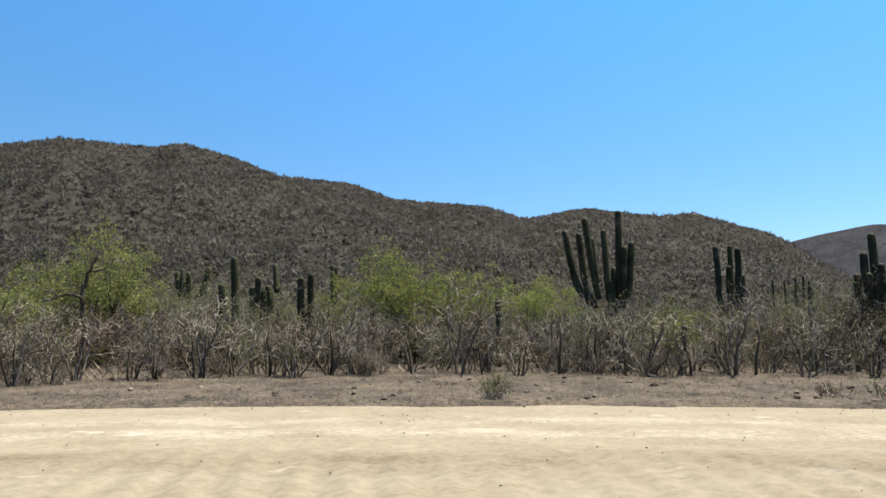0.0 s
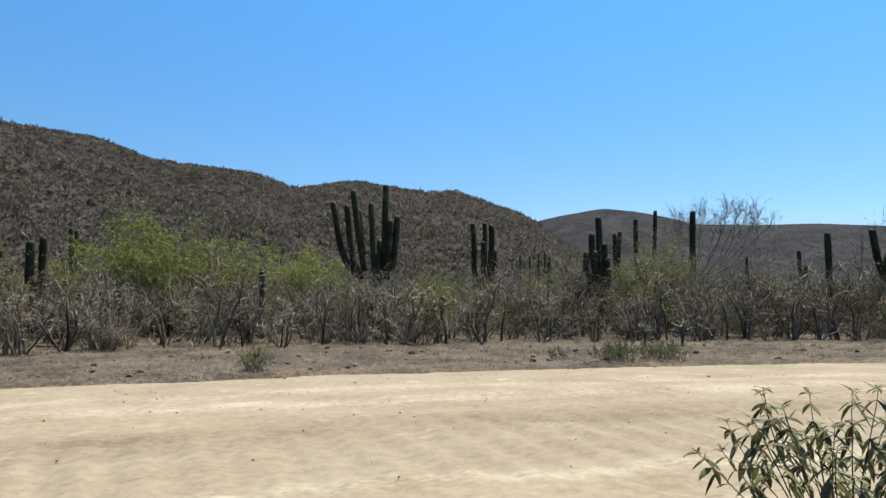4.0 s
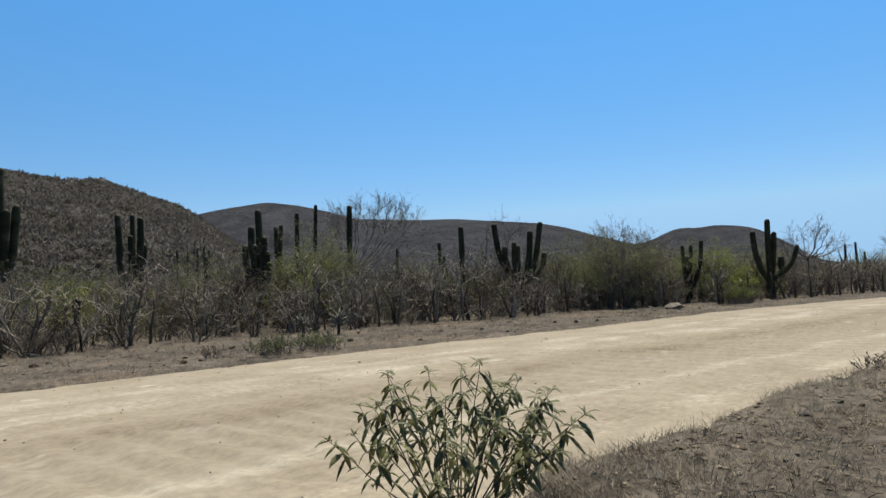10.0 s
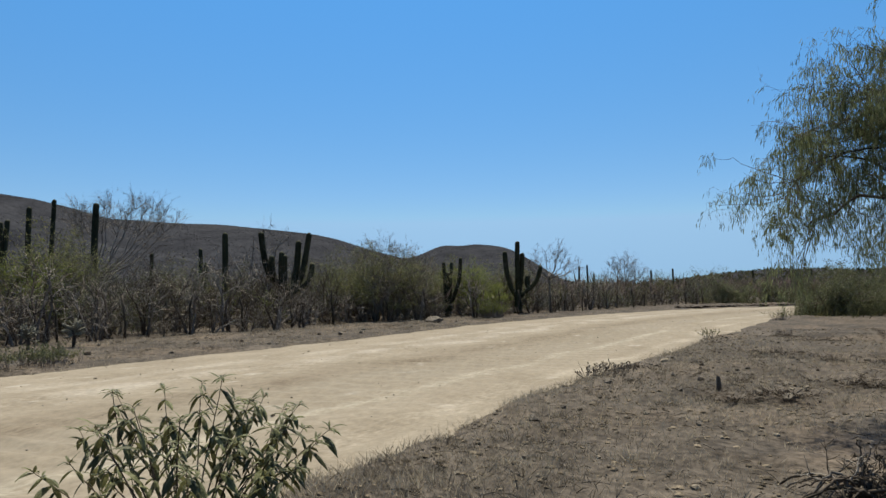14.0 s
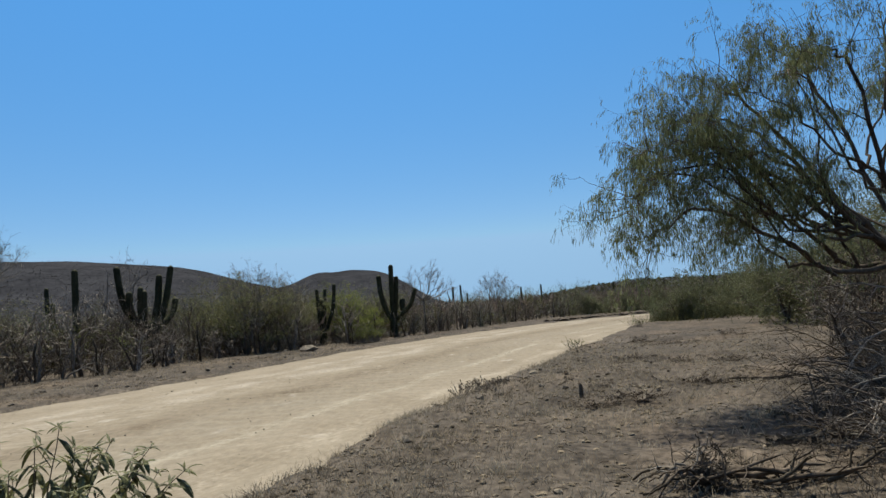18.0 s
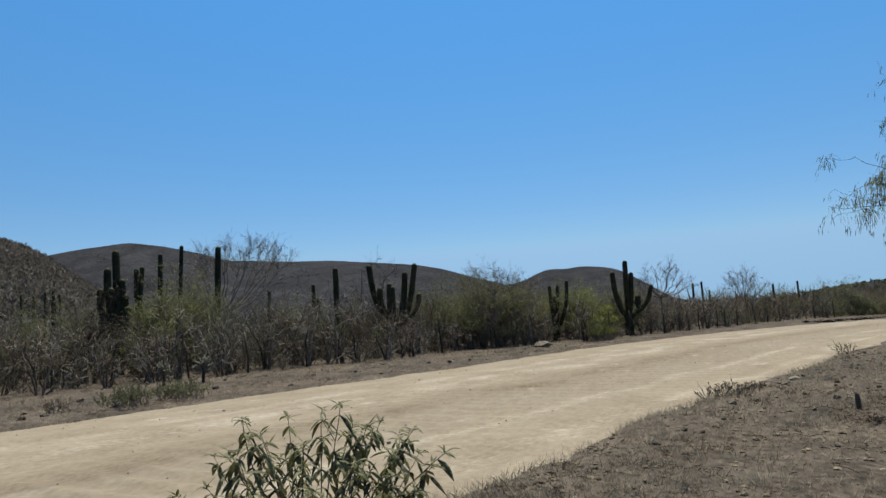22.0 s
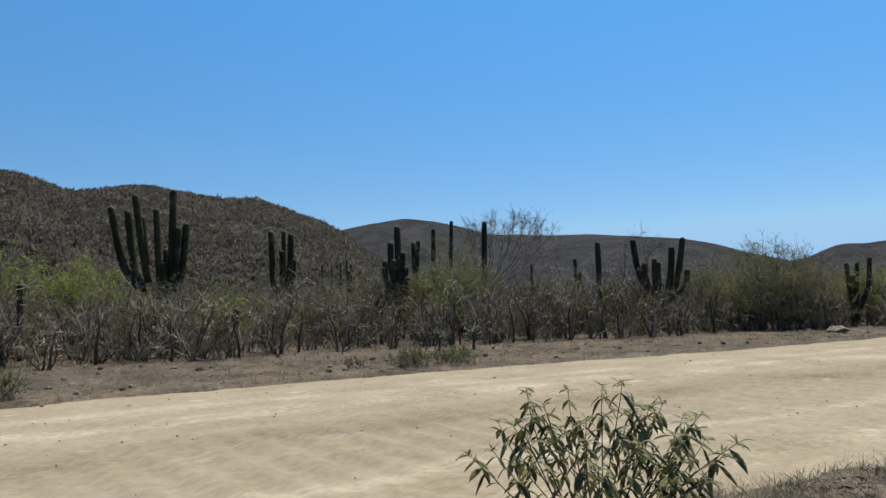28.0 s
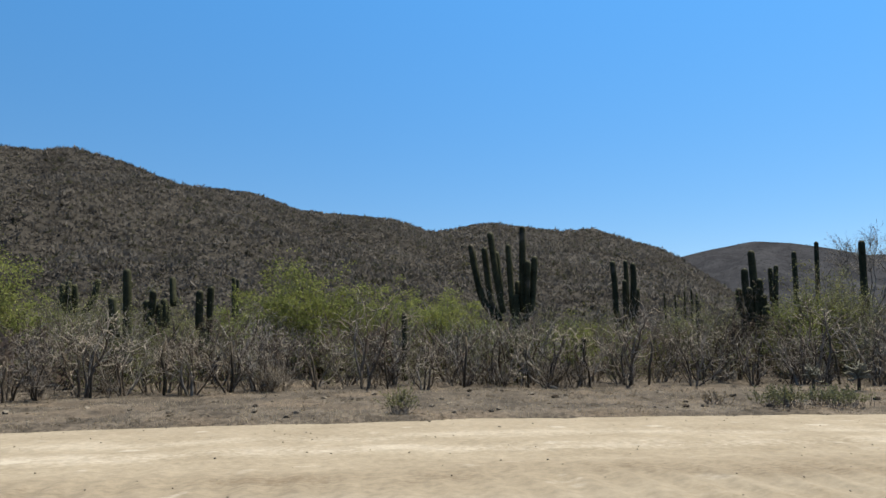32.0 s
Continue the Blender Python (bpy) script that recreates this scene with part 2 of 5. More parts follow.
class Shape:
    """Points and faces of one mesh."""

    def __init__(self):
        self.v, self.f = [], []

    def tube(self, points, radii, sides=4, ribs=0.0, cap=True, dome=False):
        pts = [Vector(p) for p in points]
        if dome:
            d = (pts[-1] - pts[-2]).normalized()
            r = radii[-1]
            top = pts[-1] - d * r
            pts[-1] = top
            pts += [top + d * r * a for a in (0.5, 0.85, 1.0)]
            radii = list(radii) + [r * 0.86, r * 0.5, r * 0.08]
        first = len(self.v)
        t0 = (pts[1] - pts[0]).normalized()
        side = t0.cross(Vector((0.31, 0.95, 0.05))).normalized()
        for i, p in enumerate(pts):
            a, b = pts[max(i - 1, 0)], pts[min(i + 1, len(pts) - 1)]
            t = (b - a).normalized()
            side = (side - t * side.dot(t)).normalized()
            other = t.cross(side)
            for k in range(sides):
                w = 2 * math.pi * k / sides
                r = radii[i] * (1 - ribs * (k % 2))
                self.v.append(p + side * (math.cos(w) * r) + other * (math.sin(w) * r))
        for i in range(len(pts) - 1):
            for k in range(sides):
                a, b = first + i * sides + k, first + i * sides + (k + 1) % sides
                self.f.append((a, b, b + sides, a + sides))
        if cap:
            last = first + (len(pts) - 1) * sides
            self.f.append(tuple(range(last, last + sides)))
            self.f.append(tuple(reversed(range(first, first + sides))))

    def blade(self, p, d, length, width, normal, fold=0.0):
        """A small pointed leaf of two faces."""
        d = d.normalized()
        s = d.cross(normal)
        s = s.normalized() if s.length > 1e-6 else Vector((1, 0, 0))
        up = s.cross(d)
        i = len(self.v)
        mid = p + d * (length * 0.45) + up * (fold * length)
        self.v += [p, mid + s * (width / 2), p + d * length, mid - s * (width / 2)]
        self.f += [(i, i + 1, i + 2), (i, i + 2, i + 3)]

    def sliver(self, p, d, length, width, normal):
        """A grass blade or twig of one face."""
        s = d.cross(normal)
        s = s.normalized() * (width / 2) if s.length > 1e-6 else Vector((width / 2, 0, 0))
        i = len(self.v)
        self.v += [p - s, p + s, p + d * length]
        self.f.append((i, i + 1, i + 2))

    def lump(self, p, size, rng, squash=0.6):
        """A broken stone: an uneven icosahedron."""
        g = (1 + 5 ** 0.5) / 2
        base = [(-1, g, 0), (1, g, 0), (-1, -g, 0), (1, -g, 0), (0, -1, g), (0, 1, g), (0, -1, -g), (0, 1, -g), (g, 0, -1), (g, 0, 1), (-g, 0, -1), (-g, 0, 1)]
        tri = [(0, 11, 5), (0, 5, 1), (0, 1, 7), (0, 7, 10), (0, 10, 11), (1, 5, 9), (5, 11, 4), (11, 10, 2), (10, 7, 6), (7, 1, 8), (3, 9, 4), (3, 4, 2), (3, 2, 6), (3, 6, 8), (3, 8, 9), (4, 9, 5), (2, 4, 11), (6, 2, 10), (8, 6, 7), (9, 8, 1)]
        i = len(self.v)
        stretch = Vector((rng.uniform(0.7, 1.4), rng.uniform(0.7, 1.3), squash))
        for b in base:
            q = Vector(b).normalized() * rng.uniform(0.72, 1.15) * size / 2
            self.v.append(p + Vector((q.x * stretch.x, q.y * stretch.y, q.z * stretch.z)))
        self.f += [(a + i, b + i, c + i) for a, b, c in tri]

    def mesh(self, name, mat, smooth=False):
        me = bpy.data.meshes.new(name)
        me.from_pydata([tuple(v) for v in self.v], [], self.f)
        me.materials.append(mat)
        if smooth:
            me.shade_smooth()
        return me


def part(name, shape, mat, parent, label="", smooth=False):
    ob = new(name, shape.mesh(name, mat, smooth))
    ob.parent = parent
    return tagged(ob, label)


def thing(name, x, y, z=0.0, label="", category="", group="", kind="", turn=0.0, size=1.0):
    ob = new(name)
    ob.empty_display_size = 0.1
    ob.matrix_basis = pose(x, y, z, 0, 0, turn) @ Matrix.Scale(size, 4)
    return tagged(ob, label, category, group, kind)


def stuff(name, shape, mat, label, category):
    return tagged(new(name, shape.mesh(name, mat)), label, category, kind="stuff")


def smooth_line(points, steps=4):
    """Points on a smooth curve through the given ones."""
    p = [Vector(q) for q in points]
    p = [2 * p[0] - p[1]] + p + [2 * p[-1] - p[-2]]
    out = []
    for i in range(1, len(p) - 2):
        for k in range(steps):
            t = k / steps
            a, b, c, d = p[i - 1], p[i], p[i + 1], p[i + 2]
            out.append(0.5 * (2 * b + (c - a) * t + (2 * a - 5 * b + 4 * c - d) * t * t + (3 * b - a - 3 * c + d) * t ** 3))
    return out + [p[-2]]


def any_way(rng):
    z, a = rng.uniform(-1, 1), rng.uniform(0, 2 * math.pi)
    r = math.sqrt(1 - z * z)
    return Vector((r * math.cos(a), r * math.sin(a), z))


def grow(shape, rng, p, d, length, r, level, spec, tips, r_end=0.3, upper=None):
    """A crooked branch with side branches; tips gathers (place, direction) along the last twigs."""
    if upper and level >= 2:
        shape = upper
    segs = spec["segs"][level]
    pts, rad, dirs = [p], [r], [d]
    for k in range(segs):
        d = (d + any_way(rng) * spec["crook"][level] + Vector((0, 0, spec["rise"][level]))).normalized()
        p = p + d * (length / segs)
        pts.append(p)
        dirs.append(d)
        rad.append(r * (1 - (1 - r_end) * (k + 1) / segs))
    if level and level >= spec.get("fine_from", len(spec["segs"]) - 1) and spec.get("fine"):
        for k in range(segs):
            shape.sliver(pts[k], (pts[k + 1] - pts[k]).normalized(), (pts[k + 1] - pts[k]).length * 1.1, r * 2 * (1 - 0.35 * k), any_way(rng))
    else:
        shape.tube(pts, rad, spec["sides"][level], cap=level == 0)
    if level + 1 < len(spec["segs"]):
        for k in range(spec["kids"][level]):
            s = rng.uniform(spec["bare"][level], 1.0) * segs
            i = min(int(s), segs - 1)
            q = pts[i].lerp(pts[i + 1], s - i)
            out = any_way(rng)
            kd = (dirs[i] * (1 - spec["spread"][level]) + out * spec["spread"][level]).normalized()
            grow(shape, rng, q, kd, length * spec["ratio"][level] * rng.uniform(0.6, 1.2), max(rad[i] * spec["thin"][level], spec["least"]), level + 1, spec, tips, r_end, upper)
    else:
        for k in range(1, len(pts)):
            tips.append((pts[k], dirs[k]))


def set_height(root, shapes, height, share=1.0):
    """Scale the shapes of one plant so that it stands as high as that."""
    heights = sorted(v.z for sh in shapes for v in sh.v)
    top = heights[int(len(heights) * share) - 1]
    for sh in shapes:
        sh.v = [v * (height / top) for v in sh.v]


def bearing(az, d):
    """The place at that bearing (degrees from +y towards +x) and distance from where the camera stands."""
    return 0.3 + d * math.sin(radians(az)), d * math.cos(radians(az))


# ---------------------------------------------------------------- ground, road
FAR_EDGE = ((-90, -6), (-60, 3), (-30, 9.6), (-8.4, 13.0), (-4, 13.55), (4, 13.5), (10.5, 12.6), (20, 10.8), (27.4, 10.0), (35, 7.7), (43, 4.2), (46, 2.0), (49, -1.4), (51.5, -6), (54, -16), (58, -45))
NEAR_EDGE = ((-90, -17), (-60, -7), (-30, 0.0), (-8, 2.9), (3, 3.15), (5.2, 3.1), (7.4, 3.08), (9.2, 2.8), (11.8, 2.45), (13.6, 2.25), (15, 1.8), (17.8, 1.4), (22.8, 0.45), (33.8, -1.5), (38, -2.5), (40.5, -4.2), (43, -8), (46, -15), (50, -32), (58, -60))


def edge(table, x):
    xs, ys = zip(*table)
    return sum(np.interp(x + o, xs, ys) for o in (-1.6, -0.8, 0, 0.8, 1.6)) / 5


def fbm(x, y, s=1.0, octaves=4):
    return noise.fractal(Vector((x * s, y * s, 3.7)), 1.0, 2.0, octaves)


def ground_z(x, y):
    far, near = float(edge(FAR_EDGE, x)), float(edge(NEAR_EDGE, x))
    out = max(y - far, near - y) + 0.17 * fbm(x, y, 1.1, 4) + 0.05 * fbm(x, y, 4.0, 2)
    lift = min(max((out + 0.35) / 0.7, 0.0), 1.0)
    lift = lift * lift * (3 - 2 * lift)
    r = math.hypot(x, y)
    rough = 0.04 * fbm(x, y, 0.45) + 0.034 * fbm(x, y, 1.7, 3)
    swell = 0.5 * fbm(x, y, 0.02, 2) * min(max((r - 45) / 60, 0), 1)
    return -0.07 + lift * (0.125 + rough * 1.3) + swell


def spaced(near, far, step, growth):
    out, v, s = [], 0.0, step
    while v < far:
        v += s
        out.append(v)
        if v > near:
            s *= growth
    return [-q for q in reversed(out)] + [0.0] + out


XS = [x + 8 for x in spaced(9, 4200, 0.15, 1.06)]
YS = [y + 5 for y in spaced(8, 4200, 0.15, 1.07)]
g = Shape()
g.v = [Vector((x, y, ground_z(x, y))) for y in YS for x in XS]
W = len(XS)
g.f = [(j * W + i, j * W + i + 1, (j + 1) * W + i + 1, (j + 1) * W + i) for j in range(len(YS) - 1) for i in range(W - 1)]
ground = tagged(new("ground", g.mesh("ground", M_GROUND, True)), "dry grey-brown desert soil with sparse straw", "ground", kind="structure")

road_x = [-90 + 2.0 * i for i in range(36)] + [-18 + 0.2 * i for i in range(70)] + [-4 + 0.085 * i for i in range(330)] + [24.1 + 0.2 * i for i in range(70)] + [38 + 0.7 * i for i in range(30)]
ROWS_ACROSS = 72
rs = Shape()
road_uv = []
for x in road_x:
    far, near = float(edge(FAR_EDGE, x)) + 0.7, float(edge(NEAR_EDGE, x)) - 0.7
    for k in range(ROWS_ACROSS + 1):
        w = k / ROWS_ACROSS
        y = far + (near - far) * w
        c = (w - 0.06) / 0.88                      # 0 at the far edge, 1 at the near one
        crown = 0.03 * (1 - (2 * c - 1) ** 2)
        tracks = -0.022 * math.exp(-((c - 0.42) / 0.05) ** 2) + 0.02 * math.exp(-((c - 0.31) / 0.03) ** 2) - 0.015 * math.exp(-((c - 0.72) / 0.06) ** 2) + 0.012 * math.exp(-((c - 0.17) / 0.03) ** 2)
        wash = math.exp(-((c - 0.66) / 0.2) ** 2) * (0.6 + 0.9 * abs(fbm(x, y, 0.16, 2)))
        ripple = 0.022 * wash * math.sin(2 * math.pi * (x / 0.52 + 0.3 * fbm(x, y, 0.45, 2) + 0.22 * (y - near)))
        wash = math.exp(-((c - 0.5) / 0.14) ** 2) * min(max((x - 7) / 4, 0), 1) * (0.5 + abs(fbm(x + 9, y, 0.2, 2)))
        ripple += 0.014 * wash * math.sin(2 * math.pi * (x / 0.46 + 0.35 * fbm(x, y, 0.4, 2) + 0.55 * (y - near)))
        z = crown + tracks + ripple + 0.008 * fbm(x * 0.8, y * 1.1, 0.9) + 0.006 * fbm(x, y, 3.0, 2) - 0.01
        rs.v.append(Vector((x, y, z)))
        road_uv.append((x, y - far))
R = ROWS_ACROSS + 1
rs.f = [(i * R + k, i * R + k + 1, (i + 1) * R + k + 1, (i + 1) * R + k) for i in range(len(road_x) - 1) for k in range(ROWS_ACROSS)]
road_mesh = rs.mesh("road", M_ROAD, True)
layer = road_mesh.uv_layers.new(name="UVMap")
for loop in road_mesh.loops:
    layer.data[loop.index].uv = road_uv[loop.vertex_index]
road_mesh.flip_normals()
road = tagged(new("road", road_mesh), "pale sandy dirt road with washboard ripples", "road", kind="structure")

# ---------------------------------------------------------------- hills


def hill(name, crest, r_base, r_crest, r_back, mat, label, step=0.5, rings=44, rough=1.0):
    """A ridge round the viewer: crest gives bearing and elevation in degrees."""
    az_list, el_list = zip(*crest)
    sh = Shape()
    count = int((az_list[-1] - az_list[0]) / step) + 1
    for i in range(count):
        az = az_list[0] + i * step
        e = sum(np.interp(az + o, az_list, el_list) for o in (-0.5, -0.25, 0, 0.25, 0.5)) / 5
        x0, y0 = math.sin(radians(az)), math.cos(radians(az))
        rc = r_crest * (1 + 0.10 * fbm(x0, y0, 3.0, 2))
        top = rc * math.tan(radians(e)) + 1.5
        for k in range(rings + 1):
            s = k / rings * 1.5
            if s <= 1:
                r = r_base + (rc - r_base) * s
                z = top * (s ** 1.25) - 3 * (1 - s) + rough * fbm(x0 * r, y0 * r, 0.012, 5) * top * 0.16 * s * (1 - s) * 4
            else:
                r = rc + (r_back - rc) * (s - 1) * 2
                z = top * (1 - ((s - 1) * 2) ** 1.5) - 6 * (s - 1)
            sh.v.append(Vector((0.3 + x0 * r, y0 * r, z)))
    n = rings + 1
    sh.f = [(i * n + k, (i + 1) * n + k, (i + 1) * n + k + 1, i * n + k + 1) for i in range(count - 1) for k in range(rings)]
    ob = tagged(new(name, sh.mesh(name, mat, True)), label, "hill", kind="structure")
    return ob, sh, n, count


# bearings below -100 are added behind the camera to screen off blue sky light
HILL_A = ((-215, 1.5), (-200, 6), (-180, 10), (-150, 11), (-125, 9), (-100, 8), (-75, 9), (-55, 11), (-42, 12.2), (-34.4, 12.9), (-30.6, 13.95), (-24.3, 14.0), (-22.2, 14.55), (-18, 13.6), (-14.6, 12.4), (-8.4, 12.0), (-4.5, 10.7), (3.2, 10.05), (6.6, 8.9), (11.3, 9.75), (18.1, 8.8), (20, 9.0), (23.2, 7.8), (25.5, 7.0), (27, 6.1), (29, 4.6), (31.5, 2.6), (34, 0.5))
HILL_B = ((18, 3), (24, 5.6), (27, 6.3), (29, 6.7), (32.3, 7.25), (35, 6.9), (38, 6.2), (39.7, 5.65), (44, 5.45), (48.2, 5.35), (52, 5.0), (55.2, 4.65), (57.5, 4.15), (60, 3.3), (62.5, 2.6), (66, 1.5), (70, 0.2))
HILL_C = ((58, 1.0), (61, 2.2), (64.2, 2.7), (65.4, 3.3), (66.5, 3.62), (67.4, 3.5), (68, 3.5), (69, 3.66), (70.8, 3.5), (72, 3.2), (73.7, 2.2), (75.3, 1.1), (76.4, 0.45), (78, 0.2), (81, 0.1))
HILL_D = ((78, -0.6), (82, -0.35), (84, 0.0), (86, 0.4), (88, 0.7), (90.4, 0.9), (93, 1.05), (98, 0.85), (105, 0.9), (115, 1.2), (130, 1.2), (150, 0.5))
hill_1, hill_1_shape, hill_1_n, hill_1_count = hill("hill_1", HILL_A, 120, 400, 620, M_HILL, "brown stony hill covered in leafless scrub, extended unseen behind the camera")
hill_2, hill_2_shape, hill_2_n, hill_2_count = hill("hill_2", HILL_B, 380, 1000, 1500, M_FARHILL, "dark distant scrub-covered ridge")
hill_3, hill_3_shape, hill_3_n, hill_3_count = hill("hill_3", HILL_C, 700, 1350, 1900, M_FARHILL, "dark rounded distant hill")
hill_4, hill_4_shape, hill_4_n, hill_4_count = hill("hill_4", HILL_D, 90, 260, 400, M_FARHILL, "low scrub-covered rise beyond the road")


def on_hill(shape, n, count, i, s):
    """A place on a hill's mesh, by column and share of the way to the crest."""
    k = min(s * (n - 1) / 1.5, n - 2)
    a, b = int(i), int(k)
    a = min(a, count - 2)
    p = shape.v[a * n + b].lerp(shape.v[(a + 1) * n + b], i - a)
    q = shape.v[a * n + b + 1].lerp(shape.v[(a + 1) * n + b + 1], i - a)
    return p.lerp(q, k - b)


def hill_scrub(name, src, amount, size, blades, mats, label, seed, s_low=0.0, first=0.0, wide=(0.3, 0.55)):
    rng = random.Random(seed)
    shape, n, count = src
    groups = [Shape() for _ in mats]
    for _ in range(amount):
        p = on_hill(shape, n, count, rng.uniform(first * count, count - 1.001), s_low + (1.06 - s_low) * rng.random() ** 0.8)
        h = size * rng.uniform(0.5, 1.2) * (1.6 if rng.random() < 0.12 else 1.0)
        sh = groups[0 if rng.random() < 0.86 else -1]
        for _ in range(blades):
            d = any_way(rng)
            d.z = abs(d.z) * 0.8 + 0.45
            d.normalize()
            sh.sliver(p + Vector((rng.uniform(-0.35, 0.35) * h, rng.uniform(-0.35, 0.35) * h, rng.uniform(0.0, 0.3) * h)), d, h * rng.uniform(0.3, 0.7), h * rng.uniform(*wide), any_way(rng))
    for sh, m in zip(groups, mats):
        stuff(name, sh, m, label, "scrub")


hill_scrub("hillside_scrub", (hill_1_shape, hill_1_n, hill_1_count), 70000, 2.0, 7, (M_SCRUB_HILL, M_SCRUB_DARK), "leafless brown scrub covering the hillside", 11, first=0.688, wide=(0.14, 0.3))
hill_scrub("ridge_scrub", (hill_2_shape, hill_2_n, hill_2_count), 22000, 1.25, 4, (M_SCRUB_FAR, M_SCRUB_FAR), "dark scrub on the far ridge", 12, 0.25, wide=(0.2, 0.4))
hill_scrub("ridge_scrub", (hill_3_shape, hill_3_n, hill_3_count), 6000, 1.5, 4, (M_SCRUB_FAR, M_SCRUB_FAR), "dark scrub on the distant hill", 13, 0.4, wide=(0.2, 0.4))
hill_scrub("rise_scrub", (hill_4_shape, hill_4_n, hill_4_count), 14000, 0.95, 5, (M_SCRUB_GREEN, M_SCRUB_HILL), "olive scrub on the low rise", 14, first=0.0, wide=(0.25, 0.5))

# ---------------------------------------------------------------- cacti
M_CLOD = material("dark_clod", (0.0187, 0.0136, 0.0102), (0.07225, 0.05525, 0.0408), scale=8, bump=0.5, by_object=0.4)


def cactus(x, y, arms, r=0.15, label="tall dark green columnar cactus with ribbed arms", seed=1):
    """A cardon: arms are lines of (across, up) in metres, tip first, seen square on from the road."""
    rng = random.Random(seed)
    a = math.atan2(x - 0.3, y)
    across, deep = Vector((math.cos(a), -math.sin(a), 0)), Vector((math.sin(a), math.cos(a), 0))
    z0 = ground_z(x, y)
    root = thing("columnar_cactus", x, y, z0 - 0.03, label, "cactus", "cacti")
    single = len(arms) == 1
    low = max(arm[-1][1] for arm in arms)
    base = arms[0][-1][0] if single else 0.0
    if not single:
        sh = Shape()
        sh.tube(smooth_line([(0, 0, 0), (0.02, 0.0, low * 0.5), tuple(across * 0.03 + Vector((0, 0, low + 0.05)))], 4), [r * 1.7, r * 1.6, r * 1.5, r * 1.45, r * 1.4, r * 1.35, r * 1.3, r * 1.25, r * 1.1], 24, 0.16, dome=True)
        part("trunk", sh, M_CACTUS, root, smooth=True)
    for arm in arms:
        line = [(u - (base if single else 0), z - z0) for u, z in reversed(arm)]
        if single:
            line.insert(0, (line[0][0], 0.0))
            off = 0.0
        else:
            off = rng.uniform(-0.35, 0.35)
        pts = []
        for k, (u, z) in enumerate(line):
            share = min(1.0, k / max(1, len(line) - 1) * 1.5)
            pts.append(across * u + deep * (off * share) + Vector((0, 0, max(z, 0))))
        pts = smooth_line(pts, 5)
        n = len(pts)
        rr = r * rng.uniform(0.88, 1.08)
        radii = [rr * (0.80 + 0.2 * math.sin(min(1, (k + 1) / n * 1.7) * math.pi / 2)) * rng.uniform(0.97, 1.03) * (1 - 0.12 * k / n) for k in range(n)]
        sh = Shape()
        sh.tube(pts, radii, 24, 0.17, dome=True)
        part("arm" if not single else "stem", sh, M_CACTUS, root, smooth=True)
    return root


cactus(6.83, 27.97, [[(-1.88, 5.66), (-1.46, 3.48), (-0.86, 2.41)], [(-1.29, 5.51), (-1.04, 3.35), (-0.63, 2.29)], [(-1.02, 6.13), (-0.75, 4.06), (-0.51, 2.64)], [(-0.76, 5.3), (-0.58, 3.34)], [(-0.26, 5.6), (-0.1, 2.63)], [(0.13, 4.04), (0.13, 2.63)], [(0.38, 6.38), (0.31, 2.63)], [(0.56, 4.85), (0.44, 2.63)], [(0.89, 5.08), (0.68, 2.97), (0.34, 2.28)]], seed=0)
cactus(13.95, 33.16, [[(-0.63, 5.49), (-0.56, 4.25), (-0.53, 2.83), (-0.23, 2.25)], [(0.02, 5.55), (0.03, 4.34), (0.01, 2.62)], [(-0.07, 4.49), (-0.07, 2.62)], [(0.38, 5.36), (0.37, 4.14), (0.22, 2.61)], [(0.54, 4.08), (0.44, 2.8), (0.21, 2.23)]], seed=1)
cactus(15.90, 25.02, [[(-0.03, 5.04), (0.0, 3.75), (-0.0, 1.95)], [(-0.32, 4.29), (-0.3, 3.27), (-0.08, 2.11)], [(0.2, 3.86), (0.18, 2.6), (0.05, 1.95)], [(-0.58, 3.52), (-0.52, 2.46), (-0.12, 1.87)], [(0.31, 3.25), (0.25, 2.43), (0.04, 1.78)], [(-0.2, 3.51), (-0.21, 1.96)], [(0.06, 3.59), (0.02, 1.95)], [(0.39, 2.75), (0.27, 1.94), (0.07, 1.62)], [(-0.57, 3.03), (-0.43, 1.96), (-0.12, 1.54)], [(-0.28, 2.94), (-0.19, 1.47)]], seed=2)
cactus(26.97, 36.36, [[(0.08, 7.06), (-0.11, 2.03)]], seed=3)
cactus(22.33, 33.49, [[(-0.08, 5.19), (-0.08, 3.39)], [(0.22, 5.34), (0.09, 3.39)]], seed=4)
cactus(24.38, 34.52, [[(0.05, 6.24), (0.02, 3.44)]], seed=5)
cactus(22.31, 26.95, [[(0.06, 5.73), (0.0, 3.42)]], seed=6)
cactus(14.29, 26.62, [[(0.01, 3.1), (-0.01, 1.71)]], r=0.1, seed=7)
cactus(8.54, 24.71, [[(0.01, 1.58), (-0.02, 0.24)]], r=0.085, seed=8)
cactus(24.45, 21.17, [[(-0.03, 4.24), (-0.02, 2.88), (-0.0, 1.63)]], seed=9)
cactus(26.69, 24.66, [[(-0.09, 3.75), (-0.04, 1.68)], [(0.18, 3.03), (0.09, 1.88)]], r=0.11, seed=10)
cactus(27.75, 29.24, [[(0.04, 3.71), (0.03, 2.47)]], r=0.1, seed=11)
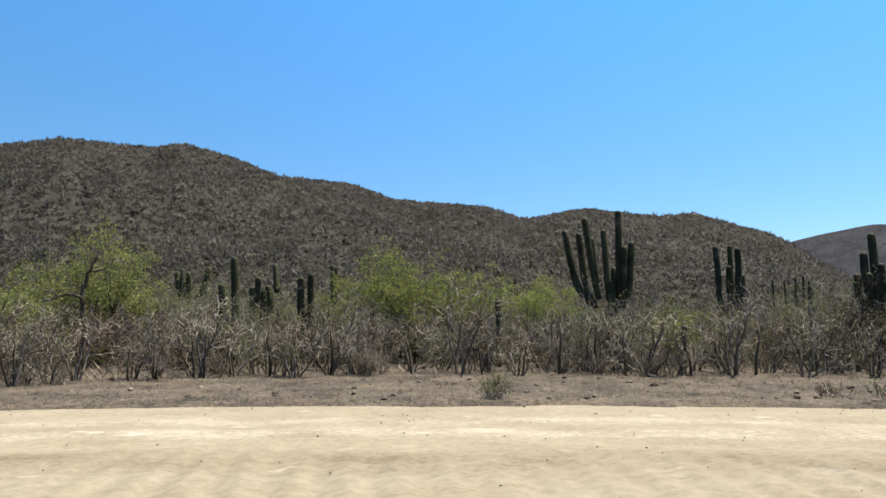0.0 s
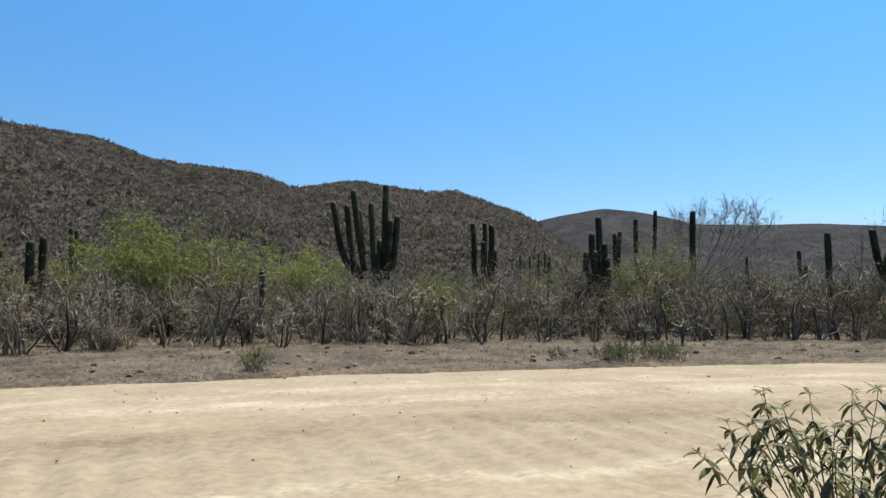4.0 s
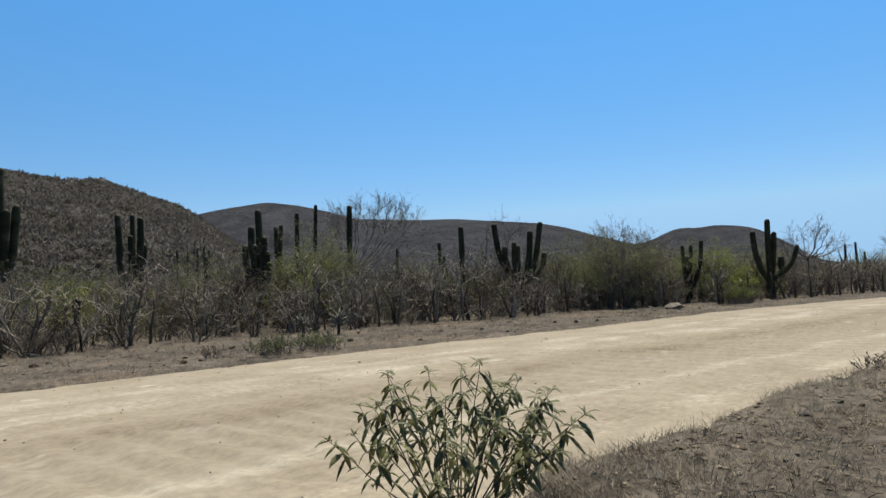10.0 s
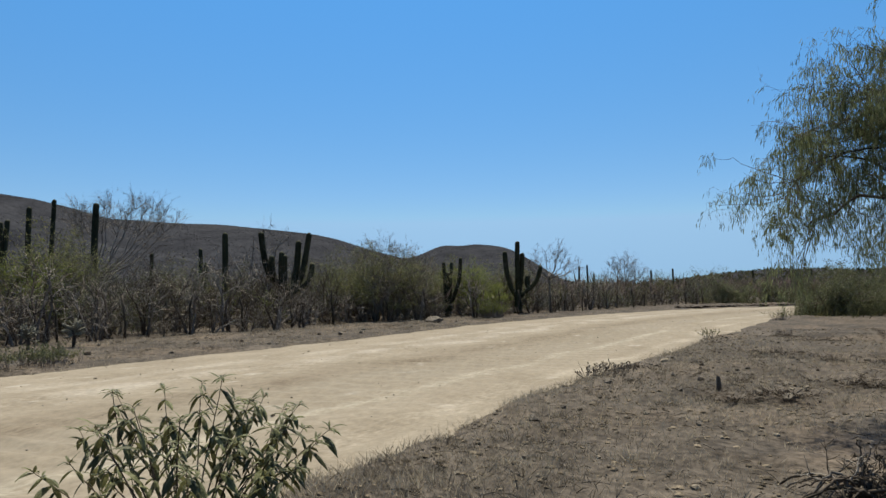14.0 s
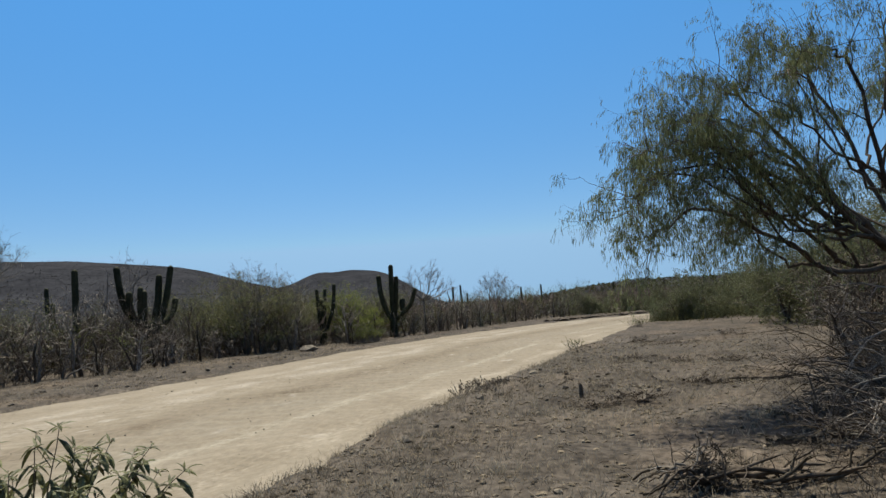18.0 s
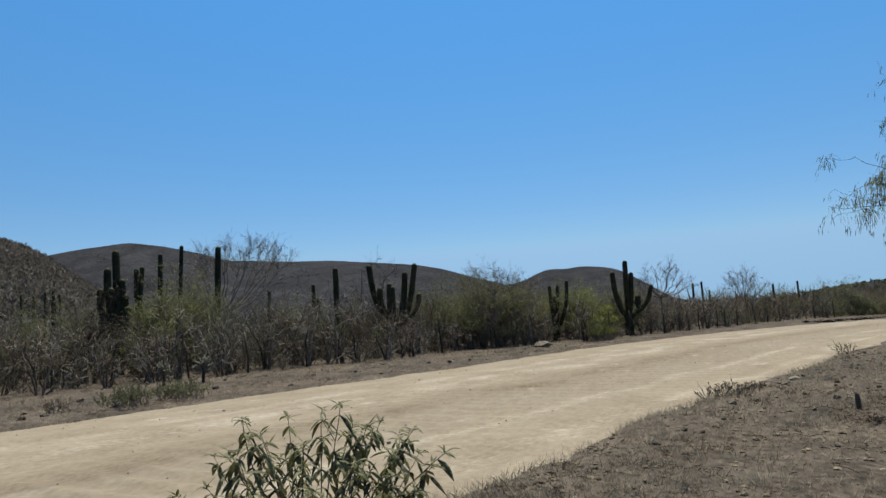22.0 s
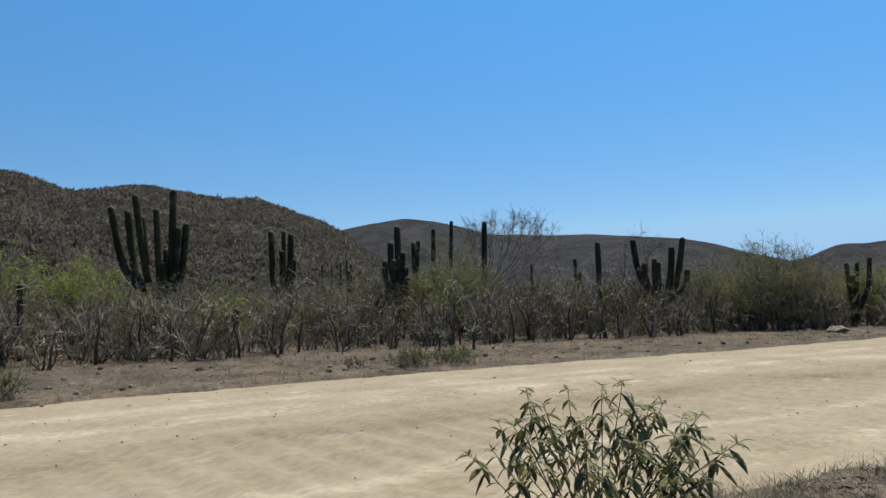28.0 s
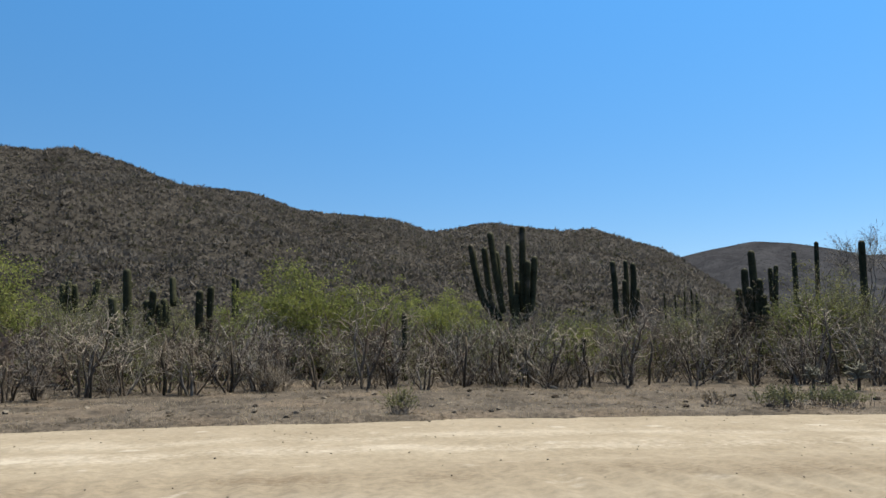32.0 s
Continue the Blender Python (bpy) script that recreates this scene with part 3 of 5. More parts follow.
cactus(25.83, 18.66, [[(-1.28, 4.25), (-1.13, 3.05), (-0.86, 2.22), (-0.34, 1.62)], [(-0.81, 3.16), (-0.74, 2.25), (-0.31, 1.53)], [(-0.37, 3.35), (-0.38, 2.14), (-0.17, 1.52)], [(-0.23, 3.19), (-0.26, 1.7)], [(0.39, 3.86), (0.3, 2.72), (0.1, 1.51)], [(0.87, 4.21), (0.67, 2.97), (0.46, 2.11), (0.13, 1.42)], [(1.03, 2.83), (0.84, 2.09), (0.26, 1.54)]], seed=12)
cactus(36.74, 11.29, [[(0.03, 4.12), (0.0, 2.6), (0.01, 1.22)], [(-0.69, 3.58), (-0.6, 2.45), (-0.34, 1.51), (-0.05, 1.0)], [(0.31, 3.47), (0.22, 2.31), (0.07, 1.12)], [(1.33, 2.74), (1.05, 1.9), (0.65, 1.46), (0.13, 1.03)], [(0.58, 2.33), (0.54, 1.71), (0.68, 1.44)]], seed=13)
cactus(33.08, 13.99, [[(-0.18, 2.94), (-0.14, 1.94), (-0.04, 0.84)], [(0.17, 2.1), (0.09, 0.29)], [(0.23, 2.95), (0.21, 2.28)], [(0.72, 3.16), (0.6, 1.9), (0.22, 0.83)]], r=0.1, seed=14)
cactus(-8.06, 25.72, [[(-0.1, 4.26), (0.0, 2.11)]], seed=15)
cactus(-8.13, 24.64, [[(-0.14, 3.15), (0.05, 1.76)], [(-0.19, 2.46), (-0.06, 1.67)]], seed=16)
cactus(-7.85, 28.91, [[(0.14, 3.36), (0.31, 2.14)], [(-0.26, 3.69), (-0.28, 2.6)], [(-0.5, 3.3), (-0.4, 2.17)], [(0.46, 4.28), (0.52, 3.05)]], seed=17)
cactus(-5.73, 27.36, [[(-0.2, 3.58), (-0.2, 2.05)], [(0.2, 3.74), (0.19, 1.89)]], seed=18)
cactus(-12.43, 31.59, [[(-0.26, 4.18), (-0.18, 3.0)], [(-0.05, 4.3), (0.04, 2.9)], [(0.19, 4.15), (0.29, 2.91)], [(1.12, 4.41), (0.94, 3.44), (0.54, 2.82)]], seed=19)
cactus(-6.37, 37.42, [[(-0.01, 5.0), (0.05, 3.8)]], r=0.11, seed=20)
cactus(1.90, 24.71, [[(-0.03, 2.59), (-0.0, 1.21)]], r=0.11, seed=21)
cactus(8.31, 23.79, [[(0.04, 1.6), (-0.01, -0.03)]], r=0.085, seed=22)

# smaller cacti far behind the thicket: bearing, distance, height
for k, (az, d, h) in enumerate(((26.3, 62, 5.2), (27.0, 66, 5.7), (27.5, 64, 5.7), (25.5, 70, 5.8), (27.9, 68, 5.6), (77.8, 58, 3.2), (78.5, 58, 3.3), (79.0, 60, 2.6), (83.5, 66, 2.9), (85.2, 70, 3.1), (-9.8, 44, 5.4), (4.9, 40, 4.3), (95, 120, 3.6), (98, 130, 4.0), (91, 125, 3.8))):
    x, y = bearing(az, d)
    cactus(x, y, [[(0.03 * (k % 3 - 1), h), (0.0, h * 0.5)]], r=0.1 if d < 80 else 0.13, label="distant dark columnar cactus above the scrub", seed=60 + k)

# ---------------------------------------------------------------- shrubs and trees
BARE = {"fine": True, "fine_from": 2, "segs": (5, 4, 4, 2), "crook": (0.32, 0.52, 0.62, 0.5), "rise": (0.1, 0.07, 0.03, 0.04), "sides": (6, 4, 3, 3), "kids": (4, 5, 4), "bare": (0.36, 0.18, 0.15), "spread": (0.5, 0.58, 0.6), "ratio": (0.75, 0.55, 0.5), "thin": (0.72, 0.62, 0.55), "least": 0.0075}


def bare_shrub(seed, height, stems, mat, leaves=0, leaf_mat=None, spread=0.6, label="leafless grey-brown desert shrub", leaf=0.05, name="bare_shrub", skirt=0.0, upper_mat=None):
    """A desert shrub: short dark crooked stems that fork into paler limbs, with a haze of twigs."""
    rng = random.Random(seed)
    root = thing(name, 0, 0, 0, label, "shrub", "roadside shrubs")
    tips, made, upper = [], [], Shape()
    for _ in range(stems):
        sh = Shape()
        made.append(sh)
        a = rng.uniform(0, 2 * math.pi)
        lean = spread * rng.uniform(0.3, 1.3)
        d = Vector((math.cos(a) * lean, math.sin(a) * lean, 1)).normalized()
        grow(sh, rng, Vector((math.cos(a) * 0.1, math.sin(a) * 0.1, -0.05)), d, height * rng.uniform(0.42, 0.68), 0.033 * rng.uniform(0.6, 1.5), 0, BARE, tips, 0.45, upper)
    stem_shapes = list(made)
    made.append(upper)
    crown = Shape()
    if leaves:
        for _ in range(leaves):
            p, d = rng.choice(tips)
            if rng.random() < skirt:
                p = Vector((p.x, p.y, p.z * rng.random()))
            crown.sliver(p + any_way(rng) * 0.09, (any_way(rng) + Vector((0, 0, 0.2))).normalized(), leaf * rng.uniform(0.6, 1.3), leaf * 0.8, any_way(rng))
        made.append(crown)
    set_height(root, made, height, 0.99)
    for sh in stem_shapes:
        own = mat if rng.random() < 0.4 or mat is M_TWIG_DARK else M_TWIG_DARK
        part("stem", sh, own, root)
    tagged(part("twig", upper, upper_mat or M_TWIG, root), kind="stuff")
    if leaves:
        part("foliage", crown, leaf_mat, root)
    return root


TWIGS = {"fine": True, "segs": (3, 2, 2), "crook": (0.2, 0.3, 0.3), "rise": (0.05, 0.03, 0.0), "sides": (3, 3, 3), "kids": (4, 2), "bare": (0.15, 0.2), "spread": (0.45, 0.5), "ratio": (0.6, 0.6), "thin": (0.55, 0.6), "least": 0.006}


def crown_tree(seed, height, wide, limbs, bark, leaves, leaf_mat, label, leaf=0.07, scatter=0.2, fork=0.3, thick_twig=0.02, stems=2, low_twig=3, sag=0.34, slim=0.5, lean_to=0.0, amount=2):
    """A tree whose limbs fan out from low forks to a shallow dome."""
    rng = random.Random(seed)
    root = thing("desert_tree", 0, 0, 0, label, "tree", "scrub trees")
    trunk, tips, tops = Shape(), [], []
    base_r = 0.03 * height ** 0.6
    for s in range(stems):
        a = s * 2.4 + rng.random()
        lean = 0.1 * wide * (s > 0 or stems > 1)
        pts = smooth_line([(0.05 * math.cos(a), 0.05 * math.sin(a), -0.05), (lean * math.cos(a), lean * math.sin(a), fork * height * 0.5), (1.9 * lean * math.cos(a), 1.9 * lean * math.sin(a), fork * height * rng.uniform(0.9, 1.2))], 3)
        pts = [p + any_way(rng) * 0.03 for p in pts]
        trunk.tube(pts, [base_r * (1 - 0.07 * k) for k in range(len(pts))], 7)
        tops.append(pts[-1])
    for k in range(limbs):
        a = k * 2.39996 + rng.uniform(-0.4, 0.4)
        u = math.sqrt((k + 0.5) / limbs)
        goal = Vector((math.cos(a) * u * wide + lean_to, math.sin(a) * u * wide, height * (1 - sag * u * u) * rng.uniform(0.84, 0.97)))
        start = min(tops, key=lambda q: (q - goal).length)
        mid = start.lerp(goal, 0.45) + Vector((goal.x, goal.y, -0.15 * height)) * 0.12
        pts = [p + any_way(rng) * 0.012 * height for p in smooth_line([start, mid, goal], 4)]
        rad = [base_r * slim * (1 - 0.85 * i / (len(pts) - 1)) for i in range(len(pts))]
        limb = Shape()
        limb.tube(pts, rad, 4)
        for i in range(low_twig, len(pts)):
            for _ in range(amount if i < len(pts) - 1 else amount + 1):
                d = ((pts[i] - pts[i - 1]).normalized() * 0.7 + any_way(rng) * 0.75 + Vector((0, 0, 0.2))).normalized()
                grow(limb, rng, pts[i], d, height * rng.uniform(0.09, 0.16), max(rad[i] * 0.5, thick_twig * 0.5), 0, TWIGS, tips)
        part("limb", limb, bark, root)
    part("trunk", trunk, bark, root, smooth=True)
    if leaves:
        crown = Shape()
        for _ in range(leaves):
            p, d = rng.choice(tips)
            crown.blade(p + any_way(rng) * scatter * rng.random(), any_way(rng), leaf * rng.uniform(0.6, 1.3), leaf * 0.5, any_way(rng))
        part("crown", crown, leaf_mat, root)
    return root


SPRAY = dict(TWIGS, fine_from=1, kids=(3, 2))


def clump_tree(seed, height, wide, clumps, bark, leaves, leaf_mat, label, leaf=0.06, low=0.35, stems=3, airy=1.0):
    """A spreading tree whose leaves hang in separate clumps at the ends of crooked limbs."""
    rng = random.Random(seed)
    root = thing("desert_tree", 0, 0, 0, label, "tree", "scrub trees")
    base_r = 0.028 * height ** 0.6
    forks = []
    for s in range(stems):
        a = s * 2.4 + rng.random()
        trunk = Shape()
        out = wide * rng.uniform(0.1, 0.3)
        pts = [p + any_way(rng) * 0.035 for p in smooth_line([(0.06 * math.cos(a), 0.06 * math.sin(a), -0.08), (out * 0.5 * math.cos(a), out * 0.5 * math.sin(a), height * 0.18), (out * math.cos(a), out * math.sin(a), height * rng.uniform(0.3, 0.42))], 4)]
        trunk.tube(pts, [base_r * (1 - 0.06 * k) for k in range(len(pts))], 7)
        part("trunk", trunk, M_TWIG_DARK if s % 2 else bark, root, smooth=True)
        forks += pts[3:]
    crown, twigs = Shape(), Shape()
    for k in range(clumps):
        a, u = k * 2.39996 + rng.uniform(-0.5, 0.5), math.sqrt(rng.random())
        top = 1.0 - 0.45 * u * u
        c = Vector((math.cos(a) * u * wide, math.sin(a) * u * wide, height * rng.uniform(low, 1.0) ** 0.7 * top))
        start = min(forks, key=lambda q: (q - c).length + max(0, q.z - c.z) * 3)
        mid = start.lerp(c, 0.5) + any_way(rng) * 0.12 + Vector((0, 0, -0.06 * height))
        pts = [p + any_way(rng) * 0.03 for p in smooth_line([start, mid, c], 3)]
        twigs.tube(pts, [base_r * 0.34 * (1 - 0.8 * i / (len(pts) - 1)) for i in range(len(pts))], 4, cap=False)
        spots = []
        for i in range(2, len(pts)):
            grow(twigs, rng, pts[i], ((pts[i] - pts[i - 1]).normalized() + any_way(rng) * 0.8).normalized(), height * rng.uniform(0.07, 0.14), 0.012, 0, SPRAY, spots)
        full = rng.choice((0.1, 0.5, 1.0, 1.2, 1.8))
        size = rng.uniform(0.09, 0.24) * airy
        for _ in range(int(leaves / clumps * full)):
            q = rng.choice(spots)[0] + Vector((rng.gauss(0, size), rng.gauss(0, size), rng.gauss(0, size * 0.55)))
            crown.sliver(q, any_way(rng), leaf * rng.uniform(0.6, 1.4), leaf * 0.75, any_way(rng))
    tagged(part("twig", twigs, bark, root), kind="stuff")
    part("crown", crown, leaf_mat, root)
    return root


def place(template, x, y, turn, size, label=""):
    ob = copy_thing(template, pose(x, y, ground_z(x, y), 0, 0, turn))
    ob.matrix_basis = pose(x, y, ground_z(x, y), 0, 0, turn) @ Matrix.Scale(size, 4)
    return tagged(ob, label)


def remove(template):
    for o in (*template.children_recursive, template):
        bpy.data.objects.remove(o)


rng = random.Random(5)
shrubs = [bare_shrub(20 + i, h, n, m, spread=s, label=l, upper_mat=u) for i, (h, n, m, s, l, u) in enumerate((
    (2.5, 5, M_TWIG, 0.6, "leafless grey-brown desert shrub", M_TWIG),
    (2.1, 6, M_TWIG, 0.85, "wide leafless grey shrub with crooked twigs", M_TWIG),
    (2.4, 6, M_TWIG_PALE, 0.7, "bleached leafless shrub with pale branches", M_TWIG),
    (2.2, 5, M_TWIG_DARK, 0.7, "dark leafless shrub on dry soil", M_TWIG_DARK),
    (2.7, 4, M_TWIG, 0.5, "upright leafless grey shrub", M_TWIG_DARK)))]
leafy = [bare_shrub(40 + i, h, n, M_TWIG, lv, lm, s, l, leaf=0.042, name="leafy_shrub", skirt=0.25) for i, (h, n, lv, lm, s, l) in enumerate((
    (2.3, 5, 1300, M_LEAF_OLIVE, 0.7, "sparse olive-green desert shrub"),
    (2.1, 5, 1300, M_LEAF_DRY, 0.8, "shrub with dry brown leaves"),
    (2.2, 5, 1000, M_LEAF_LIME, 0.7, "shrub with fresh lime-green leaves"),
    (2.5, 5, 1800, M_LEAF_THICKET, 0.7, "dull olive shrub with small leaves")))]

# the front of the thicket: a line along the fence, and its depth behind it
FENCE = ((-60, 8), (-30, 13.6), (-11, 17.6), (-7, 20.3), (-2, 21.2), (3, 21.4), (6, 20.5), (9, 20.5), (13, 20.2), (18, 18.3), (20.3, 17.2), (24.6, 15.9), (27, 15.1), (35, 10.6), (40, 9.0), (50, 5.6), (58, 1.0), (66, -8), (74, -24))
for x10 in range(-330, 620, 12):
    x = x10 / 10
    for depth, skip in ((0.5, 0.26), (2.0, 0.15), (4.2, 0.12), (6.2, 0.1)):
        if rng.random() < skip:
            continue
        if x > 40 and depth > 4:
            continue
        xx = x + rng.uniform(-0.8, 0.8)
        yy = float(edge(FENCE, xx)) + depth + rng.uniform(-0.5, 1.0)
        kind = rng.random() + (0.0 if depth < 2 else 0.1)
        way, far_off = math.degrees(math.atan2(xx - 0.3, yy)), math.hypot(xx - 0.3, yy)
        if abs(way - 32.4) < 1.3 and 25 < far_off < 31:
            continue
        if (abs(way - 72.4) < 2.6 or abs(way - 66.9) < 1.0) and far_off < 37:      # open ground before two cacti
            continue
        t = rng.choice(shrubs) if kind < 0.5 else leafy[0] if kind < 0.68 else leafy[3] if kind < 0.86 else leafy[1] if kind < 0.92 else leafy[2]
        place(t, xx, yy, rng.uniform(0, 360), rng.uniform(0.65, 1.1) * (0.8 if depth < 1 else 1.0 if depth < 3 else 1.1))

# upright dark shrubs deeper in the thicket
for _ in range(26):
    x = rng.uniform(10, 33)
    y = float(edge(FENCE, x)) + rng.uniform(2.0, 6.5)
    way = math.degrees(math.atan2(x - 0.3, y))
    if abs(way - 32.4) > 1.5 and abs(way - 72.4) > 2.6 and abs(way - 66.9) > 1.0:
        place(shrubs[4] if rng.random() < 0.6 else shrubs[3], x, y, rng.uniform(0, 360), rng.uniform(1.0, 1.25))

# small dry bushes at the feet of the front row
for _ in range(64):
    x = rng.uniform(-19, 34)
    y = float(edge(FENCE, x)) + rng.uniform(-0.5, 1.3)
    place(leafy[1] if rng.random() < 0.6 else shrubs[1], x, y, rng.uniform(0, 360), rng.uniform(0.25, 0.48))

# gnarled shrubs with thick crooked stems along the front
GNARL = {"segs": (6, 5, 4), "crook": (0.3, 0.48, 0.55), "rise": (0.1, 0.08, 0.05), "sides": (6, 5, 4), "kids": (4, 4), "bare": (0.3, 0.2), "spread": (0.45, 0.55), "ratio": (0.55, 0.55), "thin": (0.62, 0.6), "least": 0.011}


def gnarled_shrub(seed, height, stems, label):
    rng = random.Random(seed)
    root = thing("gnarled_shrub", 0, 0, 0, label, "shrub", "roadside shrubs")
    made, upper = [], Shape()
    for k in range(stems):
        sh = Shape()
        a = k * 2.4 + rng.uniform(-0.4, 0.4)
        lean = rng.uniform(0.1, 0.75)
        grow(sh, rng, Vector((math.cos(a) * 0.12, math.sin(a) * 0.12, -0.05)), Vector((math.cos(a) * lean, math.sin(a) * lean, 1)).normalized(), height * rng.uniform(0.55, 0.85), rng.uniform(0.03, 0.058), 0, GNARL, [], 0.3, upper)
        made.append(sh)
    set_height(root, (*made, upper), height)
    # paler bark on the upper twigs paints in their sunlit highlights
    tagged(part("twig", upper, M_TWIG_PALE, root), kind="stuff")
    for k, sh in enumerate(made):
        part("stem", sh, (M_TWIG_DARK, M_TWIG, M_TWIG_DARK, M_TWIG_DARK, M_TWIG)[(k + seed) % 5], root)
    return root


gnarled = [gnarled_shrub(400 + i, h, n, "gnarled leafless shrub with thick crooked stems") for i, (h, n) in enumerate(((2.2, 6), (2.6, 5), (1.9, 7), (3.0, 4)))]
x = -19.0
while x < 46:
    y = float(edge(FENCE, x)) + rng.uniform(-0.5, 1.4)
    way = math.degrees(math.atan2(x - 0.3, y))
    if not (abs(way - 72.4) < 2.8 or abs(way - 66.9) < 1):
        place(rng.choice(gnarled), x, y, rng.uniform(0, 360), rng.uniform(0.75, 1.1))
    x += rng.uniform(0.7, 1.8)

# scrub that goes on behind, too far off to tell plant from plant
back, back_green = Shape(), Shape()
for _ in range(6400):
    az = rng.uniform(-60, 112)
    f = 28 + 130 * rng.random() ** 1.5
    x, y = bearing(az, f)
    if y < float(edge(FENCE, x)) + (6 if x < 28 else 2.0) and az < 86:
        continue
    if az >= 86 and f < 62:
        continue
    z = ground_z(x, y)
    h = rng.uniform(1.2, 2.9)
    sh = back_green if rng.random() < 0.25 + 0.35 * max(0, fbm(x, y, 0.06)) else back
    for _ in range(22):
        d = any_way(rng)
        d.z = abs(d.z) + 0.25
        d.normalize()
        sh.sliver(Vector((x + rng.uniform(-0.8, 0.8), y + rng.uniform(-0.8, 0.8), z + rng.uniform(0, 0.55) * h)), d, h * rng.uniform(0.3, 0.7), rng.uniform(0.05, 0.22), any_way(rng))
under, under_pale = Shape(), Shape()
for _ in range(20000):
    x = rng.uniform(-20, 58)
    y = float(edge(FENCE, x)) - 0.3 + 9 * rng.random() ** 1.5
    if fbm(x, y, 0.5, 3) < rng.uniform(-0.7, 0.35):
        continue
    d = any_way(rng)
    d.z = abs(d.z) + 0.4
    d.normalize()
    h = 0.1 + 0.5 * rng.random() ** 2.5
    (under if rng.random() < 0.85 else under_pale).sliver(Vector((x, y, ground_z(x, y) + rng.uniform(-0.02, 0.25))), d, h, rng.uniform(0.008, 0.028), any_way(rng))
stuff("undergrowth", under, M_TWIG_DARK, "dark tangled dead twigs under the thicket", "undergrowth")
stuff("undergrowth", under_pale, M_TWIG_PALE, "dry brown stalks under the thicket", "undergrowth")
stuff("distant_scrub", back, M_SCRUB, "grey leafless scrub stretching to the hills", "scrub")
stuff("distant_green_scrub", back_green, M_SCRUB_GREEN, "olive-green scrub stretching to the hills", "scrub")

lime = clump_tree(60, 5.4, 2.3, 46, M_TWIG, 13000, M_LEAF_LIME, "yellow-green desert tree in fresh leaf", 0.088)
lime_wide = clump_tree(63, 4.6, 2.5, 44, M_TWIG, 12000, M_LEAF_LIME, "wide yellow-green tree with open crown", 0.085, 0.3, 4)
lime_low = clump_tree(64, 3.4, 1.8, 28, M_TWIG, 7000, M_LEAF_LIME, "low spreading tree in lime-green leaf", 0.08, 0.25, 4)
olive = clump_tree(61, 4.2, 1.9, 38, M_TWIG, 6800, M_LEAF_OLIVE, "feathery olive-green mesquite tree", 0.066, 0.2, 4, 1.3)
back_tree = clump_tree(72, 4.6, 2.4, 44, M_TWIG, 26000, M_LEAF_THICKET, "dense olive-green tree behind the verge", 0.056, 0.15, 4, 1.6)
bare_tree = crown_tree(62, 6.0, 2.6, 15, M_TWIG, 0, M_LEAF_DRY, "bare flat-topped desert tree with fine twigs", fork=0.34, thick_twig=0.024, stems=1, low_twig=6, sag=0.1, slim=0.46, lean_to=1.3, amount=6)
vase_tree = crown_tree(67, 3.85, 1.75, 13, M_TWIG, 0, M_LEAF_DRY, "bare grey tree with a slim dark trunk", fork=0.45, thick_twig=0.016, stems=1, low_twig=5, sag=0.3, slim=0.55, lean_to=0.25, amount=2)
round_tree = crown_tree(69, 4.1, 1.65, 19, M_TWIG, 900, M_LEAF_DRY, "bare round-crowned tree beside the fence", 0.06, 0.2, fork=0.4, thick_twig=0.02, stems=1, low_twig=5, sag=0.42, slim=0.5, amount=2)
dark_tree = clump_tree(68, 5.6, 2.6, 44, M_TWIG_DARK, 14000, M_LEAF_LIME, "green mesquite tree with dark crooked limbs", 0.085, 0.3, 3, 1.4)
thick = bare_shrub(66, 2.6, 5, M_TWIG, 12000, M_LEAF_THICKET, 0.9, "dense olive-green thicket bush", 0.056, "thicket_bush", 0.55)
bare_shrubby = bare_shrub(70, 3.6, 7, M_TWIG, spread=0.5, label="tall leafless grey thicket shrub")
# trees by bearing, distance and size
LIMES = ((-7.6, 30.5, 0.86, lime), (-4.3, 30, 1.08, lime), (-1.2, 31, 0.9, lime_wide), (1.0, 29, 0.74, lime_low), (-9.6, 32, 0.75, lime_low), (4.3, 31, 0.9, lime_wide), (7.2, 31, 0.82, lime), (2.4, 34, 0.95, lime_low), (9.4, 30, 0.7, lime_wide), (11.4, 29, 0.7, lime_low), (17.4, 26.5, 0.68, lime_low), (15.2, 28, 0.55, lime_low), (22.3, 30, 0.6, lime_low), (34.8, 29, 0.92, lime_low), (-33, 30, 0.95, lime_low), (-37, 30, 0.95, lime_low), (-30.5, 34, 0.95, lime), (-40, 34, 1.0, lime), (67.9, 37, 0.85, lime_low), (69.6, 37.5, 0.84, lime_low))
OLIVES = ((-27.5, 32, 0.98, dark_tree), (-21.2, 31, 0.92, olive), (-17.5, 32, 0.95, olive), (-14, 30, 0.75, olive), (-24, 34, 0.9, olive), (20, 34, 0.7, olive), (27, 36, 0.8, olive), (30.6, 33, 0.75, olive), (36.0, 30, 1.0, olive), (37.6, 31, 0.95, olive), (45, 34, 0.7, olive), (50, 36, 0.7, olive), (55, 35, 0.8, olive), (57.6, 35, 0.85, olive), (59.6, 32.5, 0.8, olive), (60.8, 31.5, 0.84, olive), (62.6, 32.5, 0.82, olive), (64.2, 34, 0.72, olive), (65.6, 36, 0.7, olive), (72, 44, 0.8, olive), (79, 54, 0.6, olive), (84, 62, 0.62, olive))
